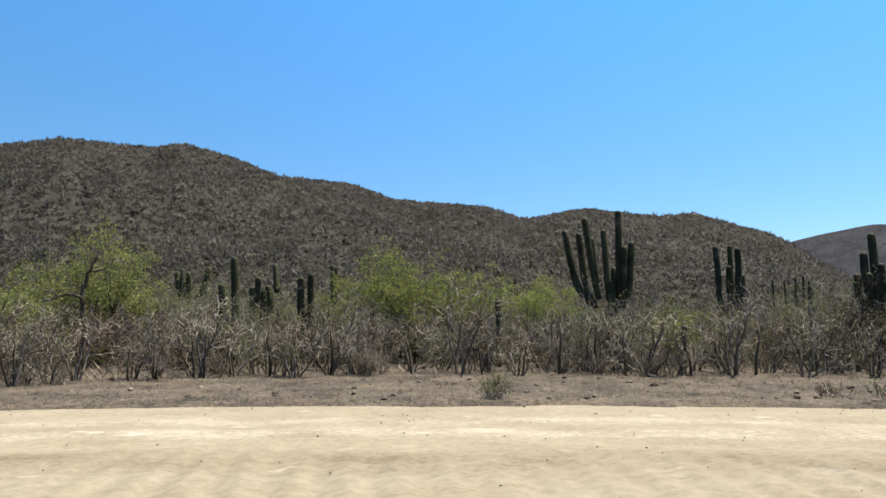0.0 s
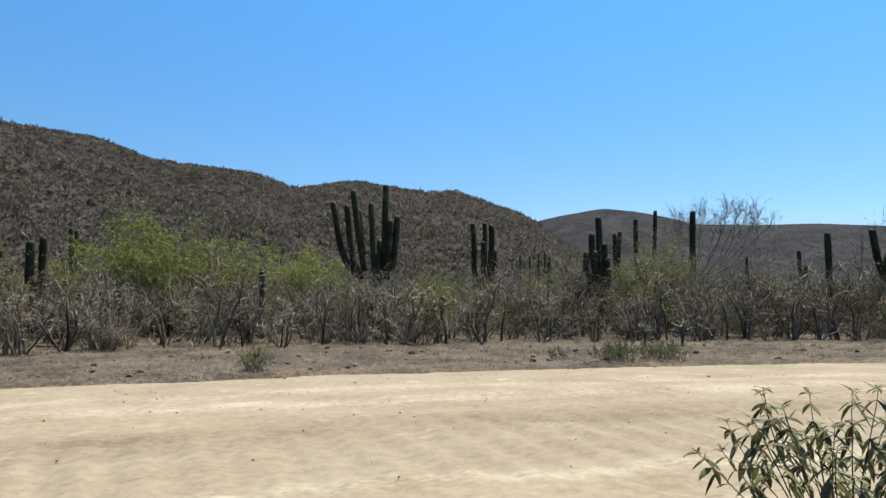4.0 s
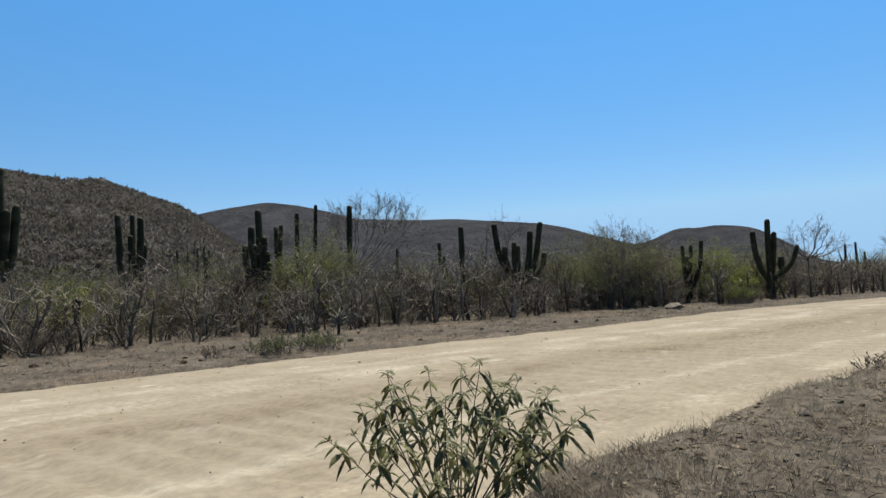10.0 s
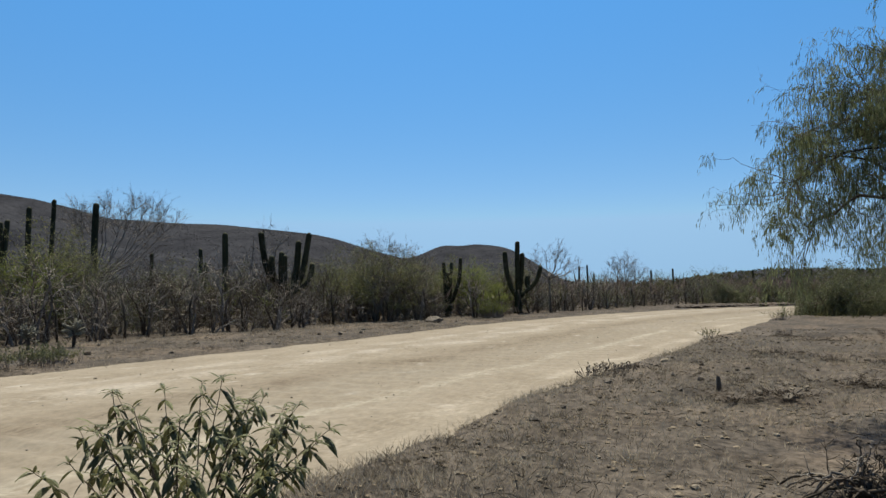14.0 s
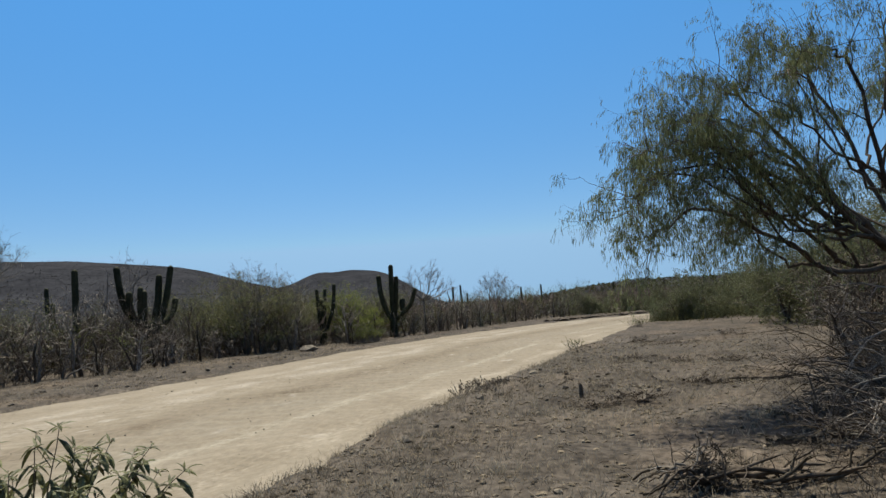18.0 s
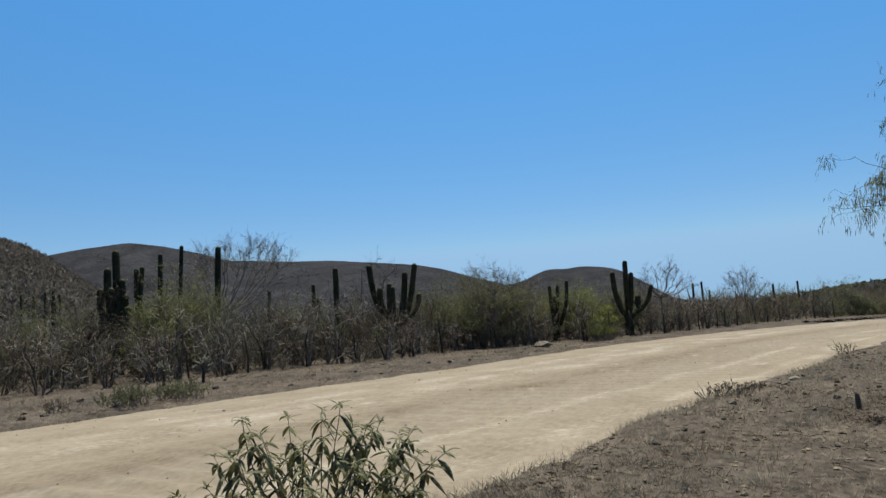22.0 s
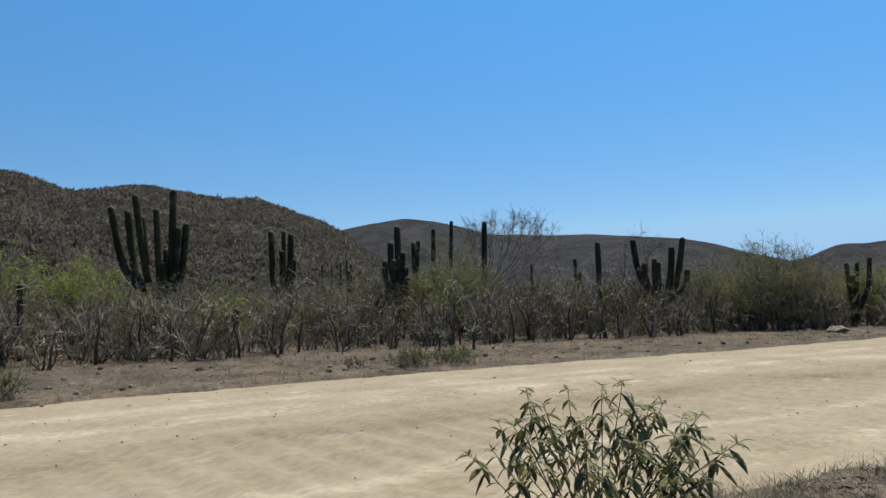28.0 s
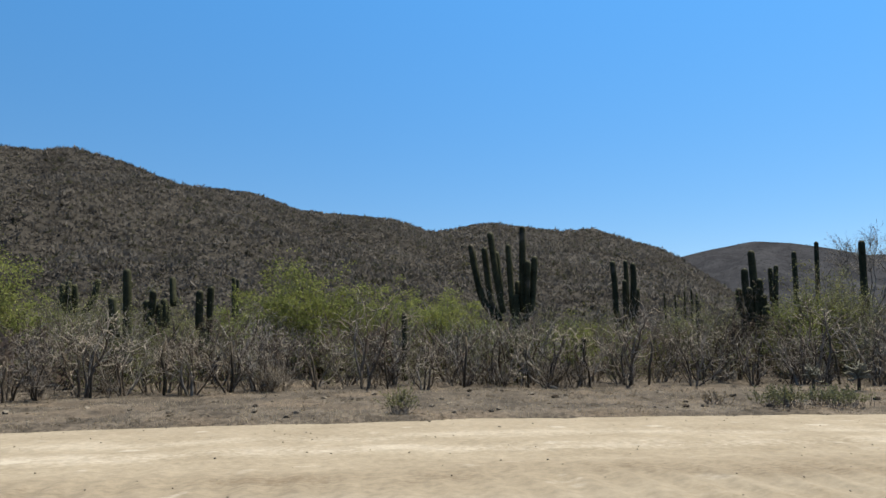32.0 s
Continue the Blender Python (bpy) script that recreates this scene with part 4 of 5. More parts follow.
BARES = ((14.5, 25.5, 0.8, bare_shrubby), (10.5, 25.5, 0.85, bare_shrubby), (47.5, 33, 0.8, bare_shrubby), (51.2, 34, 1.36, bare_shrubby), (54, 33, 0.9, bare_shrubby), (24, 27, 0.8, bare_shrubby), (39.5, 30, 0.95, bare_shrubby), (41, 27, 0.8, bare_shrubby), (74.3, 45, 0.75, round_tree), (61.0, 32.5, 1.0, round_tree), (63.3, 33.2, 0.93, round_tree))
for az, d, size, t in (*LIMES, *OLIVES, *BARES):
    x, y = bearing(az, d)
    place(t, x, y, rng.uniform(0, 360), size)
for az, d, size, t in ((39.2, 37, 1.03, bare_tree), (75.4, 39.5, 1.0, vase_tree), (81.5, 56, 1.0, round_tree)):
    x, y = bearing(az, d)
    place(t, x, y, -az, size)

for az, d, size in ((105.5, 29, 0.55), (108, 27, 0.6), (110.5, 25, 0.8), (112.5, 24, 1.0), (107, 32, 0.8), (111, 28, 1.1), (103.8, 29, 0.75)):
    x, y = bearing(az, d)
    place(back_tree, x, y, rng.uniform(0, 360), size)

# thicket beyond the bend, and behind the verge
low_scrub = Shape()
for az, d, size in ((95.3, 36.3, 0.5), (96.2, 35.5, 0.65), (97.2, 36, 0.8), (98, 37.5, 0.85), (87, 60, 0.8), (89, 57, 0.85), (92.5, 56, 0.8), (95, 57, 0.9), (99.5, 40, 0.9), (100.4, 41, 1.0), (102, 40, 1.0), (103.6, 38, 1.05), (105, 34, 1.1), (106.5, 31, 1.0), (108, 29, 0.9), (110, 27, 1.2), (112, 26, 1.2), (105, 44, 1.3), (108, 36, 1.3), (101.6, 36, 0.8), (97.5, 58, 1.1), (100, 58, 1.2), (103, 58, 1.3), (114, 24, 1.3), (118, 23, 1.3), (124, 22, 1.3)):
    x, y = bearing(az, d)
    place(thick, x, y, rng.uniform(0, 360), size)
    for _ in range(150):
        q = Vector((x + rng.gauss(0, 1.2), y + rng.gauss(0, 1.2), 0))
        q.z = ground_z(q.x, q.y)
        way = any_way(rng)
        way.z = abs(way.z) + 0.5
        low_scrub.sliver(q, way.normalized(), rng.uniform(0.15, 0.6), rng.uniform(0.012, 0.045), any_way(rng))
stuff("low_scrub", low_scrub, M_SCRUB_GREEN, "low olive scrub below the thicket bushes", "scrub")

# dark snag with two crooked limbs among the green trees
sx, sy = -12.8, 23.7
snag = thing("dead_tree", sx, sy, ground_z(sx, sy) - 0.05, "dark dead tree with crooked forking limbs", "tree")
for name, line, r in (("trunk", ((0, 0, 0), (0.08, 0, 1.2), (-0.05, 0, 2.6), (-0.06, -0.02, 3.1)), 0.13), ("limb", ((-0.05, 0, 2.9), (0.05, 0.05, 3.35), (0.2, 0.1, 3.75), (0.3, 0.15, 4.15)), 0.07), ("limb", ((0.1, 0.07, 3.5), (0.35, 0.2, 3.55), (0.55, 0.3, 3.65)), 0.05), ("limb", ((-0.02, 0, 2.5), (-0.4, -0.22, 2.68), (-0.75, -0.4, 2.57), (-1.1, -0.6, 2.4)), 0.075), ("limb", ((-0.7, -0.4, 2.6), (-0.9, -0.45, 2.8), (-1.15, -0.5, 2.75)), 0.04)):
    sh = Shape()
    pts = [p + any_way(rng) * 0.03 for p in smooth_line(line, 4)]
    sh.tube(pts, [r * (1 - 0.6 * k / len(pts)) for k in range(len(pts))], 7)
    for k in range(4, len(pts), 3):
        grow(sh, rng, pts[k], any_way(rng), 0.5, r * 0.25, 0, TWIGS, [])
    part(name, sh, M_POST, snag, smooth=True)

# ---------------------------------------------------------------- fence posts
post_shapes = []
for i in range(3):
    sh = Shape()
    r2 = random.Random(80 + i)
    sh.tube([(0, 0, -0.15), (r2.uniform(-.05, .05), r2.uniform(-.05, .05), 0.5), (r2.uniform(-.1, .1), r2.uniform(-.1, .1), 1.0), (r2.uniform(-.16, .16), r2.uniform(-.16, .16), 1.45)], [0.044, 0.038, 0.036, 0.027], 7)
    post_shapes.append(sh.mesh("post", M_POST, True))
x = -32.0
while x < 56:
    yy = float(edge(FENCE, x)) - 0.1
    ob = tagged(new("fence_post", rng.choice(post_shapes)), "crooked weathered wooden fence post", "fence post", "fence posts")
    ob.matrix_basis = pose(x, yy, ground_z(x, yy), rng.uniform(-6, 6), rng.uniform(-6, 6), rng.uniform(0, 360)) @ Matrix.Scale(rng.uniform(0.75, 1.1) if x < 30 else rng.uniform(0.55, 1.0), 4)
    x += 2.1 * rng.uniform(0.8, 1.25) if x < 30 else rng.uniform(0.7, 1.5)

# ---------------------------------------------------------------- plants on the verges
WEED_X, WEED_Y = 3.72, 3.05


def weed(x, y):
    """The leafy plant in front: many slim stems from one root, rosettes of drooping leaves at their ends."""
    rng = random.Random(7)
    root = thing("leafy_weed", x, y, ground_z(x, y) - 0.02, "dusty green leafy bush with drooping pointed leaves", "bush")
    for k in range(33):
        a = k * 2.39996 + rng.uniform(-0.3, 0.3)
        tilt = radians(72 * ((k + 0.5) / 28) ** 0.68 + rng.uniform(-5, 5))
        if k >= 28:                                # a fuller shoulder on the side away from the road
            a, tilt = -0.85 + rng.uniform(-0.5, 0.5), radians(rng.uniform(26, 60))
        length = rng.uniform(0.86, 1.14)
        p, d = Vector((0.05 * math.cos(a), 0.05 * math.sin(a), 0)), Vector((math.cos(a) * math.sin(tilt), math.sin(a) * math.sin(tilt), math.cos(tilt)))
        pts, dirs = [p], [d]
        for s in range(9):
            d = (d + any_way(rng) * 0.08 + Vector((0, 0, 0.05 if s < 6 else 0.0))).normalized()
            p = p + d * (length / 9)
            pts.append(p)
            dirs.append(d)
        sh = Shape()
        sh.tube(pts, [0.0068 - 0.0005 * i for i in range(10)], 5)
        stem = part("stem", sh, M_TWIG_DARK, root, smooth=True)
        lf = Shape()
        shoots = [(pts, dirs, 0.42)]
        for u in ((0.62, 0.8) if k % 3 else (0.72,)):          # short side shoots
            i = int(u * 9)
            b = rng.uniform(0, 2 * math.pi)
            q, e = pts[i], (dirs[i] * 0.8 + Vector((math.cos(b), math.sin(b), 0.25)) * 0.7).normalized()
            line, ways = [q], [e]
            for s in range(4):
                e = (e + any_way(rng) * 0.1 + Vector((0, 0, 0.08))).normalized()
                q = q + e * rng.uniform(0.03, 0.05)
                line.append(q)
                ways.append(e)
            sh2 = Shape()
            sh2.tube(line, [0.0035, 0.003, 0.0027, 0.0024, 0.002], 4)
            part("shoot", sh2, M_LEAF_STALK, stem)
            shoots.append((line, ways, 0.45))
        for line, ways, first in shoots:
            n = len(line) - 1
            main = line is pts
            pairs = 6 if main else 2
            for s in range(pairs):                 # older leaves hang down in pairs along the stem
                u = (first + (0.93 - first) * s / max(1, pairs - 1)) * n
                i = min(int(u), n - 1)
                q = line[i].lerp(line[i + 1], u - i)
                b = s * 1.57 + rng.uniform(-0.5, 0.5)
                for turn in (0, math.pi):
                    if rng.random() < (0.38 if s < 3 and main else 0.12):
                        continue
                    out = Vector((math.cos(b + turn), math.sin(b + turn), rng.uniform(-0.2, 0.45)))
                    big_leaf(lf, q, out.normalized(), rng.uniform(0.11, 0.19), rng, rng.uniform(0.5, 1.6), rng.uniform(0.75, 1.25))
            for s in range(8 if main else 5):      # young leaves spread in a rosette at the end
                b = s * 2.4 + rng.uniform(-0.4, 0.4)
                up = rng.uniform(0.1, 1.2)
                out = Vector((math.cos(b), math.sin(b), up)) + ways[-1] * 0.35
                big_leaf(lf, line[-1] - ways[-1] * rng.uniform(0, 0.03), out.normalized(), rng.uniform(0.05, 0.125), rng, rng.uniform(0.3, 1.0), rng.uniform(0.65, 1.0))
        part("foliage", lf, M_LEAF_DARK, stem)
    return root


M_LEAF_STALK = material("green_stalk", (0.07, 0.065, 0.03), (0.15, 0.13, 0.07), scale=10, bump=0)


def big_leaf(sh, p, d, size, rng, droop, wide=1.0):
    """A long pointed leaf of two bent halves that hangs down towards its tip."""
    side = d.cross(Vector((0, 0, 1)))
    side = side.normalized() if side.length > 1e-3 else Vector((1, 0, 0))
    side = (side + any_way(rng) * 0.35).normalized()
    i = len(sh.v)
    q, way = p, d
    widths = (0.05, 0.2, 0.235, 0.145, 0.0)
    for k, w in enumerate(widths):
        w = w * wide
        lift = way.cross(side) * (size * w * 0.25)
        sh.v += [q + side * (size * w * 0.5) - lift * -1, q, q - side * (size * w * 0.5) + lift]
        way = (way + Vector((0, 0, -droop * 0.45))).normalized()
        q = q + way * (size / 4)
    for k in range(4):
        a = i + 3 * k
        sh.f += [(a, a + 1, a + 4, a + 3), (a + 1, a + 2, a + 5, a + 4)]


weed(WEED_X, WEED_Y)


def tuft(x, y, height, amount, mat, label, seed, width=0.35, leaves=7):
    rng = random.Random(seed)
    root = thing("verge_bush", x, y, ground_z(x, y) - 0.01, label, "bush", "verge bushes")
    st, lf = Shape(), Shape()
    for _ in range(amount):
        a = rng.uniform(0, 2 * math.pi)
        lean = rng.uniform(0, 1.2)
        d = Vector((math.cos(a) * lean, math.sin(a) * lean, 1)).normalized()
        p = Vector((rng.uniform(-width, width) * 0.5, rng.uniform(-width, width) * 0.5, 0))
        length = height * rng.uniform(0.5, 1.1)
        q = p + d * length * 0.5 + any_way(rng) * 0.03
        e = q + (d + any_way(rng) * 0.3).normalized() * length * 0.5
        st.tube([p, q, e], [0.006, 0.005, 0.003], 3, cap=False)
        for _ in range(leaves):
            o = q.lerp(e, rng.random())
            lf.blade(o, (any_way(rng) + d).normalized(), rng.uniform(0.04, 0.09), 0.02, any_way(rng))
    part("tangle", st, M_TWIG, root)
    part("foliage", lf, mat, root)
    return root


tuft(1.08, 14.55, 0.62, 70, M_LEAF_OLIVE, "small grey-green bush on the dry verge", 91, 0.4, 11)
tuft(9.2, 13.75, 0.45, 110, M_LEAF_THICKET, "low grey-green bush at the road edge", 92, 0.8, 13)
tuft(10.5, 13.7, 0.45, 130, M_LEAF_THICKET, "low grey-green bush at the road edge", 93, 1.0, 13)
tuft(12.35, 2.15, 0.19, 70, M_TWIG_DARK, "dry brown tuft overhanging the road edge", 95, 0.9, 2)
tuft(13.3, 2.0, 0.14, 60, M_TWIG_DARK, "dry brown tuft overhanging the road edge", 96, 0.8, 2)
tuft(20.7, 0.75, 0.4, 30, M_LEAF_OLIVE, "small green weed at the road edge", 97, 0.3, 3)
tuft(31.0, -1.5, 0.45, 40, M_LEAF_OLIVE, "small green weed at the road edge", 98, 0.5, 3)
tuft(8.25, 14.75, 0.3, 40, M_LEAF_DRY, "dry brown tuft on the verge", 99, 0.5)
tuft(31.9, 11.15, 0.95, 260, M_LEAF_LIME, "round bright green bush beside the road", 94, 1.0, 16)


def cholla(x, y, height, seed):
    rng = random.Random(seed)
    root = thing("branching_cactus", x, y, ground_z(x, y) - 0.02, "small pale jointed cactus with spiny branches", "cactus", "small cacti")
    sh = Shape()
    sh.tube([(0, 0, 0), (0.02, 0, height * 0.35), (0.0, 0.03, height * 0.6)], [0.05, 0.045, 0.04], 8)
    part("trunk", sh, M_TWIG_DARK, root, smooth=True)
    for k in range(36):
        a, lift = rng.uniform(0, 2 * math.pi), rng.uniform(0.35, 0.62) * height
        d = Vector((math.cos(a), math.sin(a), rng.uniform(0.1, 1.2))).normalized()
        p = Vector((0, 0, lift))
        b = Shape()
        pts = [p]
        for s in range(4):
            d = (d + any_way(rng) * 0.55 + Vector((0, 0, 0.1))).normalized()
            p = p + d * height * 0.095
            pts.append(p)
        b.tube(pts, [0.018, 0.024, 0.022, 0.023, 0.015], 6, dome=True)
        part("joint", b, M_LEAF_CHOLLA, root, smooth=True)
    return root


M_LEAF_CHOLLA = material("spiny_pale_skin", (0.12, 0.112, 0.08), (0.27, 0.25, 0.19), scale=40, bump=0.8, by_object=0.2)
cholla(12.7, 17.5, 0.8, 3)
cholla(13.6, 16.9, 0.92, 4)

# ---------------------------------------------------------------- willowy tree over the verge
FORK = Vector((10.38, -4.16, 1.81))
# where the boughs end: towards the road and over the verge, then above and behind
BOUGHS_OUT = ((9.42, -3.07, 4.51), (9.51, -2.55, 4.29), (9.55, -2.07, 4.12), (9.42, -1.59, 3.77), (9.2, -1.11, 3.25), (9.03, -0.46, 2.6), (9.29, -0.68, 2.29), (9.55, -1.33, 2.99), (10.16, -1.24, 2.9), (9.38, -1.85, 3.33), (9.15, -0.85, 3.35), (9.05, -0.62, 2.85), (9.5, -1.6, 3.3), (9.67, -1.14, 3.83), (9.68, -1.05, 3.35), (9.59, -1.73, 4.26), (9.9, -2.2, 2.5), (9.75, -2.7, 2.75), (10.1, -1.8, 2.25))
BOUGHS_BACK = ((10.25, -2.9, 4.47), (11.03, -2.03, 3.86), (11.29, -2.98, 5.25), (10.16, -4.29, 5.68), (11.73, -4.72, 4.73), (8.94, -5.42, 4.03), (11.55, -2.55, 2.99))
DROOP = {"fine": True, "fine_from": 2, "segs": (6, 5, 5), "crook": (0.3, 0.3, 0.2), "rise": (0.05, -0.04, -0.32), "sides": (4, 3, 3), "kids": (4, 4), "bare": (0.2, 0.1), "spread": (0.55, 0.6), "ratio": (0.6, 0.62), "thin": (0.55, 0.55), "least": 0.003}


def willowy_tree():
    rng = random.Random(31)
    bx, by = 10.85, -4.75
    z0 = ground_z(bx, by)
    base = Vector((bx, by, z0))
    root = thing("mesquite_tree", bx, by, z0 - 0.05, "drooping feathery mesquite tree with dark limbs", "tree")
    sh = Shape()
    sh.tube([p + any_way(rng) * 0.02 for p in smooth_line([(0, 0, 0), (0.05, 0.05, 0.6), (-0.12, 0.2, 1.2), tuple(FORK - base)], 4)], [0.2 - 0.009 * k for k in range(13)], 10)
    part("trunk", sh, M_TWIG_DARK, root, smooth=True)
    for k, goal in enumerate((*BOUGHS_OUT, *BOUGHS_BACK)):
        a, b = FORK - base, Vector(goal) - base
        if k % 3:                                  # two lesser boughs fork off each main one
            a = main[4 + k % 3]
        reach = (b - a).length
        near = a.lerp(b, 0.3) + Vector((0, 0, -0.05 * reach)) + any_way(rng) * 0.12
        far = a.lerp(b, 0.68) + Vector((0, 0, 0.12 * reach)) + any_way(rng) * 0.16
        pts = [p + any_way(rng) * 0.05 for p in smooth_line([a, near, far, a.lerp(b, 0.97)], 5)]
        n = len(pts)
        if k % 3 == 0:
            main = pts
        thick_end = 0.024 if k % 3 else 0.046
        rad = [thick_end * (1 - 0.86 * i / n) for i in range(n)]
        sh, tips = Shape(), []
        sh.tube(pts, rad, 7)
        for i in range(5 if k % 3 else 7, n):
            for _ in range(2 if i > n - 5 else 1):
                d = ((pts[i] - pts[i - 1]).normalized() * 0.75 + any_way(rng) * 0.75).normalized()
                grow(sh, rng, pts[i], d, rng.uniform(0.4, 0.92), max(rad[i] * 0.42, 0.006), 0, DROOP, tips)
        branch = part("limb", sh, M_TWIG_DARK, root, smooth=True)
        lf = Shape()
        for p, d in tips:
            if rng.random() < 0.12 + 0.5 * min(1.0, (p - b).length / 1.3):   # sparser towards the fork
                continue
            for _ in range(4):
                q = p + any_way(rng) * 0.035
                lf.blade(q, (Vector((0, 0, -1)) + d * 0.5 + any_way(rng) * 0.3).normalized(), rng.uniform(0.05, 0.11), 0.008, any_way(rng))
        part("foliage", lf, M_LEAF_WILLOW, branch)
    return root


M_LEAF_WILLOW = material("grey_green_leaf", (0.094, 0.11, 0.052), (0.205, 0.214, 0.104), scale=2, bump=0, by_island=0.35, through_light=0.5)
willowy_tree()

# dry brush below the tree
for x, y, size, t in ((12.6, -4.6, 0.9, shrubs[3]), (14.6, -4.6, 0.95, shrubs[3]), (10.0, -4.3, 0.75, shrubs[3]), (16.8, -5.6, 0.95, shrubs[1]), (21.0, -9.2, 1.1, thick), (11.0, -4.9, 0.95, shrubs[3]), (9.0, -4.2, 0.62, shrubs[3]), (13.4, -5.4, 1.1, shrubs[1]), (15.5, -5.9, 1.2, shrubs[3]), (10.2, -5.6, 1.1, shrubs[1]), (11.9, -4.0, 0.62, shrubs[0]), (10.6, -4.6, 0.85, shrubs[3]), (9.4, -4.9, 0.9, shrubs[1]), (12.2, -5.0, 0.95, shrubs[3]), (13.2, -4.4, 0.7, shrubs[1]), (8.4, -4.6, 0.75, shrubs[3]), (14.2, -5.2, 0.95, shrubs[3]), (17.5, -9.0, 1.1, thick), (12.8, -5.9, 1.4, shrubs[3]), (10.8, -6.6, 1.4, shrubs[1]), (17.0, -4.9, 0.6, shrubs[3]), (25.0, -10.2, 1.2, thick), (29, -10.8, 1.2, thick)):
    place(t, x, y, rng.uniform(0, 360), size)

# heap of cut branches
HEAP = {"segs": (8, 4, 3), "crook": (0.34, 0.4, 0.45), "rise": (0.0, 0.0, 0.0), "sides": (6, 4, 3), "kids": (6, 4), "bare": (0.2, 0.2), "spread": (0.5, 0.6), "ratio": (0.4, 0.5), "thin": (0.5, 0.6), "least": 0.005}
hx, hy = 6.12, -0.86
heap = thing("brush_heap", hx, hy, ground_z(hx, hy), "heap of cut dead branches on the verge", "branches")
r3 = random.Random(17)
for k in range(43):
    sh = Shape()
    if k < 9:                                      # crooked arms that arch out over the soil towards the road
        out = r3.uniform(0.25, 0.6)
        foot, tip = Vector((r3.uniform(-0.12, 0.12), r3.uniform(-0.1, 0.1), r3.uniform(0.05, 0.16))), Vector((r3.uniform(-0.35, 0.2), out, r3.uniform(0.0, 0.05)))
        mid = foot.lerp(tip, 0.5) + Vector((r3.uniform(-0.08, 0.08), 0, r3.uniform(0.03, 0.17)))
        w = r3.uniform(0.01, 0.019)
        pts = [p + any_way(r3) * 0.016 for p in smooth_line([foot, mid, tip], 5)]
        sh.tube(pts, [w * (1 - 0.05 * i) for i in range(len(pts))], 6)
        grow(sh, r3, pts[4], (any_way(r3) + Vector((0, 0.5, 0.6))).normalized(), 0.28, w * 0.5, 1, HEAP, [])
    elif k < 34:                                   # a peaked bundle of twigs and root ends
        a, out = k * 2.4, r3.uniform(0.03, 0.26)
        foot = Vector((math.cos(a) * out * 0.8, math.sin(a) * out, 0.0))
        tip = Vector((r3.gauss(0, 0.05), r3.gauss(-0.02, 0.07), r3.uniform(0.14, 0.42) * (1.1 - 1.4 * out)))
        mid = foot.lerp(tip, 0.5) + any_way(r3) * 0.07
        w = r3.uniform(0.005, 0.013)
        pts = [p + any_way(r3) * 0.012 for p in smooth_line([foot, mid, tip], 4)]
        sh.tube(pts, [w * (1 - 0.07 * i) for i in range(len(pts))], 6)
        grow(sh, r3, mid, (any_way(r3) + Vector((0, 0, 0.5))).normalized(), 0.2, w * 0.6, 1, HEAP, [])
        for _ in range(7):                         # curled dead leaves
            sh.blade(pts[r3.randrange(3, len(pts))] + any_way(r3) * 0.03, any_way(r3), r3.uniform(0.03, 0.06), 0.018, any_way(r3))
    else:                                          # long limbs lying away from the road
        start = Vector((r3.uniform(-0.3, 0.15), 0.1 - 0.12 * (k - 34) * r3.uniform(0.5, 1.0), r3.uniform(0.04, 0.12)))
        grow(sh, r3, start, Vector((r3.uniform(-0.2, 0.12), -1, r3.uniform(-0.05, 0.06))).normalized(), r3.uniform(0.9, 1.7), r3.uniform(0.013, 0.03), 0, HEAP, [])
    sh.v = [Vector((v.x, v.y, min(max(v.z, 0.006), 0.5 if k < 34 else 0.26))) for v in sh.v]
    part("branch", sh, (M_TWIG_DARK, M_TWIG_DARK, M_POST, M_TWIG if k < 34 else M_TWIG_DARK)[k % 4], heap, smooth=True)

# tangles of arching dead branches that hang out from under the tree
ARCH = {"fine": True, "segs": (8, 5, 3), "crook": (0.2, 0.34, 0.45), "rise": (-0.13, -0.05, 0.0), "sides": (5, 4, 3), "kids": (7, 4), "bare": (0.15, 0.1), "spread": (0.45, 0.6), "ratio": (0.45, 0.5), "thin": (0.5, 0.55), "least": 0.003}


def brush(x, y, reach, seed, amount=12):
    rng = random.Random(seed)
    root = thing("dry_brush", x, y, ground_z(x, y) - 0.02, "tangle of arching dead grey branches under the tree", "brush", "dry brush")
    for k in range(amount):
        a = rng.uniform(0, 2 * math.pi)
        sh = Shape()
        grow(sh, rng, Vector((rng.uniform(-0.35, 0.35), rng.uniform(-0.35, 0.35), 0.0)), Vector((math.cos(a) * 0.7, math.sin(a) * 0.7 + 0.25, rng.uniform(0.5, 1.3))).normalized(), reach * rng.uniform(0.8, 1.5), rng.uniform(0.007, 0.021), 0, ARCH, [])
        sh.v = [Vector((v.x, v.y, max(v.z, 0.01 + 0.05 * rng.random()))) for v in sh.v]
        part("branch", sh, (M_TWIG_DARK, M_TWIG, M_TWIG_DARK, M_TWIG_DARK, M_POST)[k % 5], root)
    return root


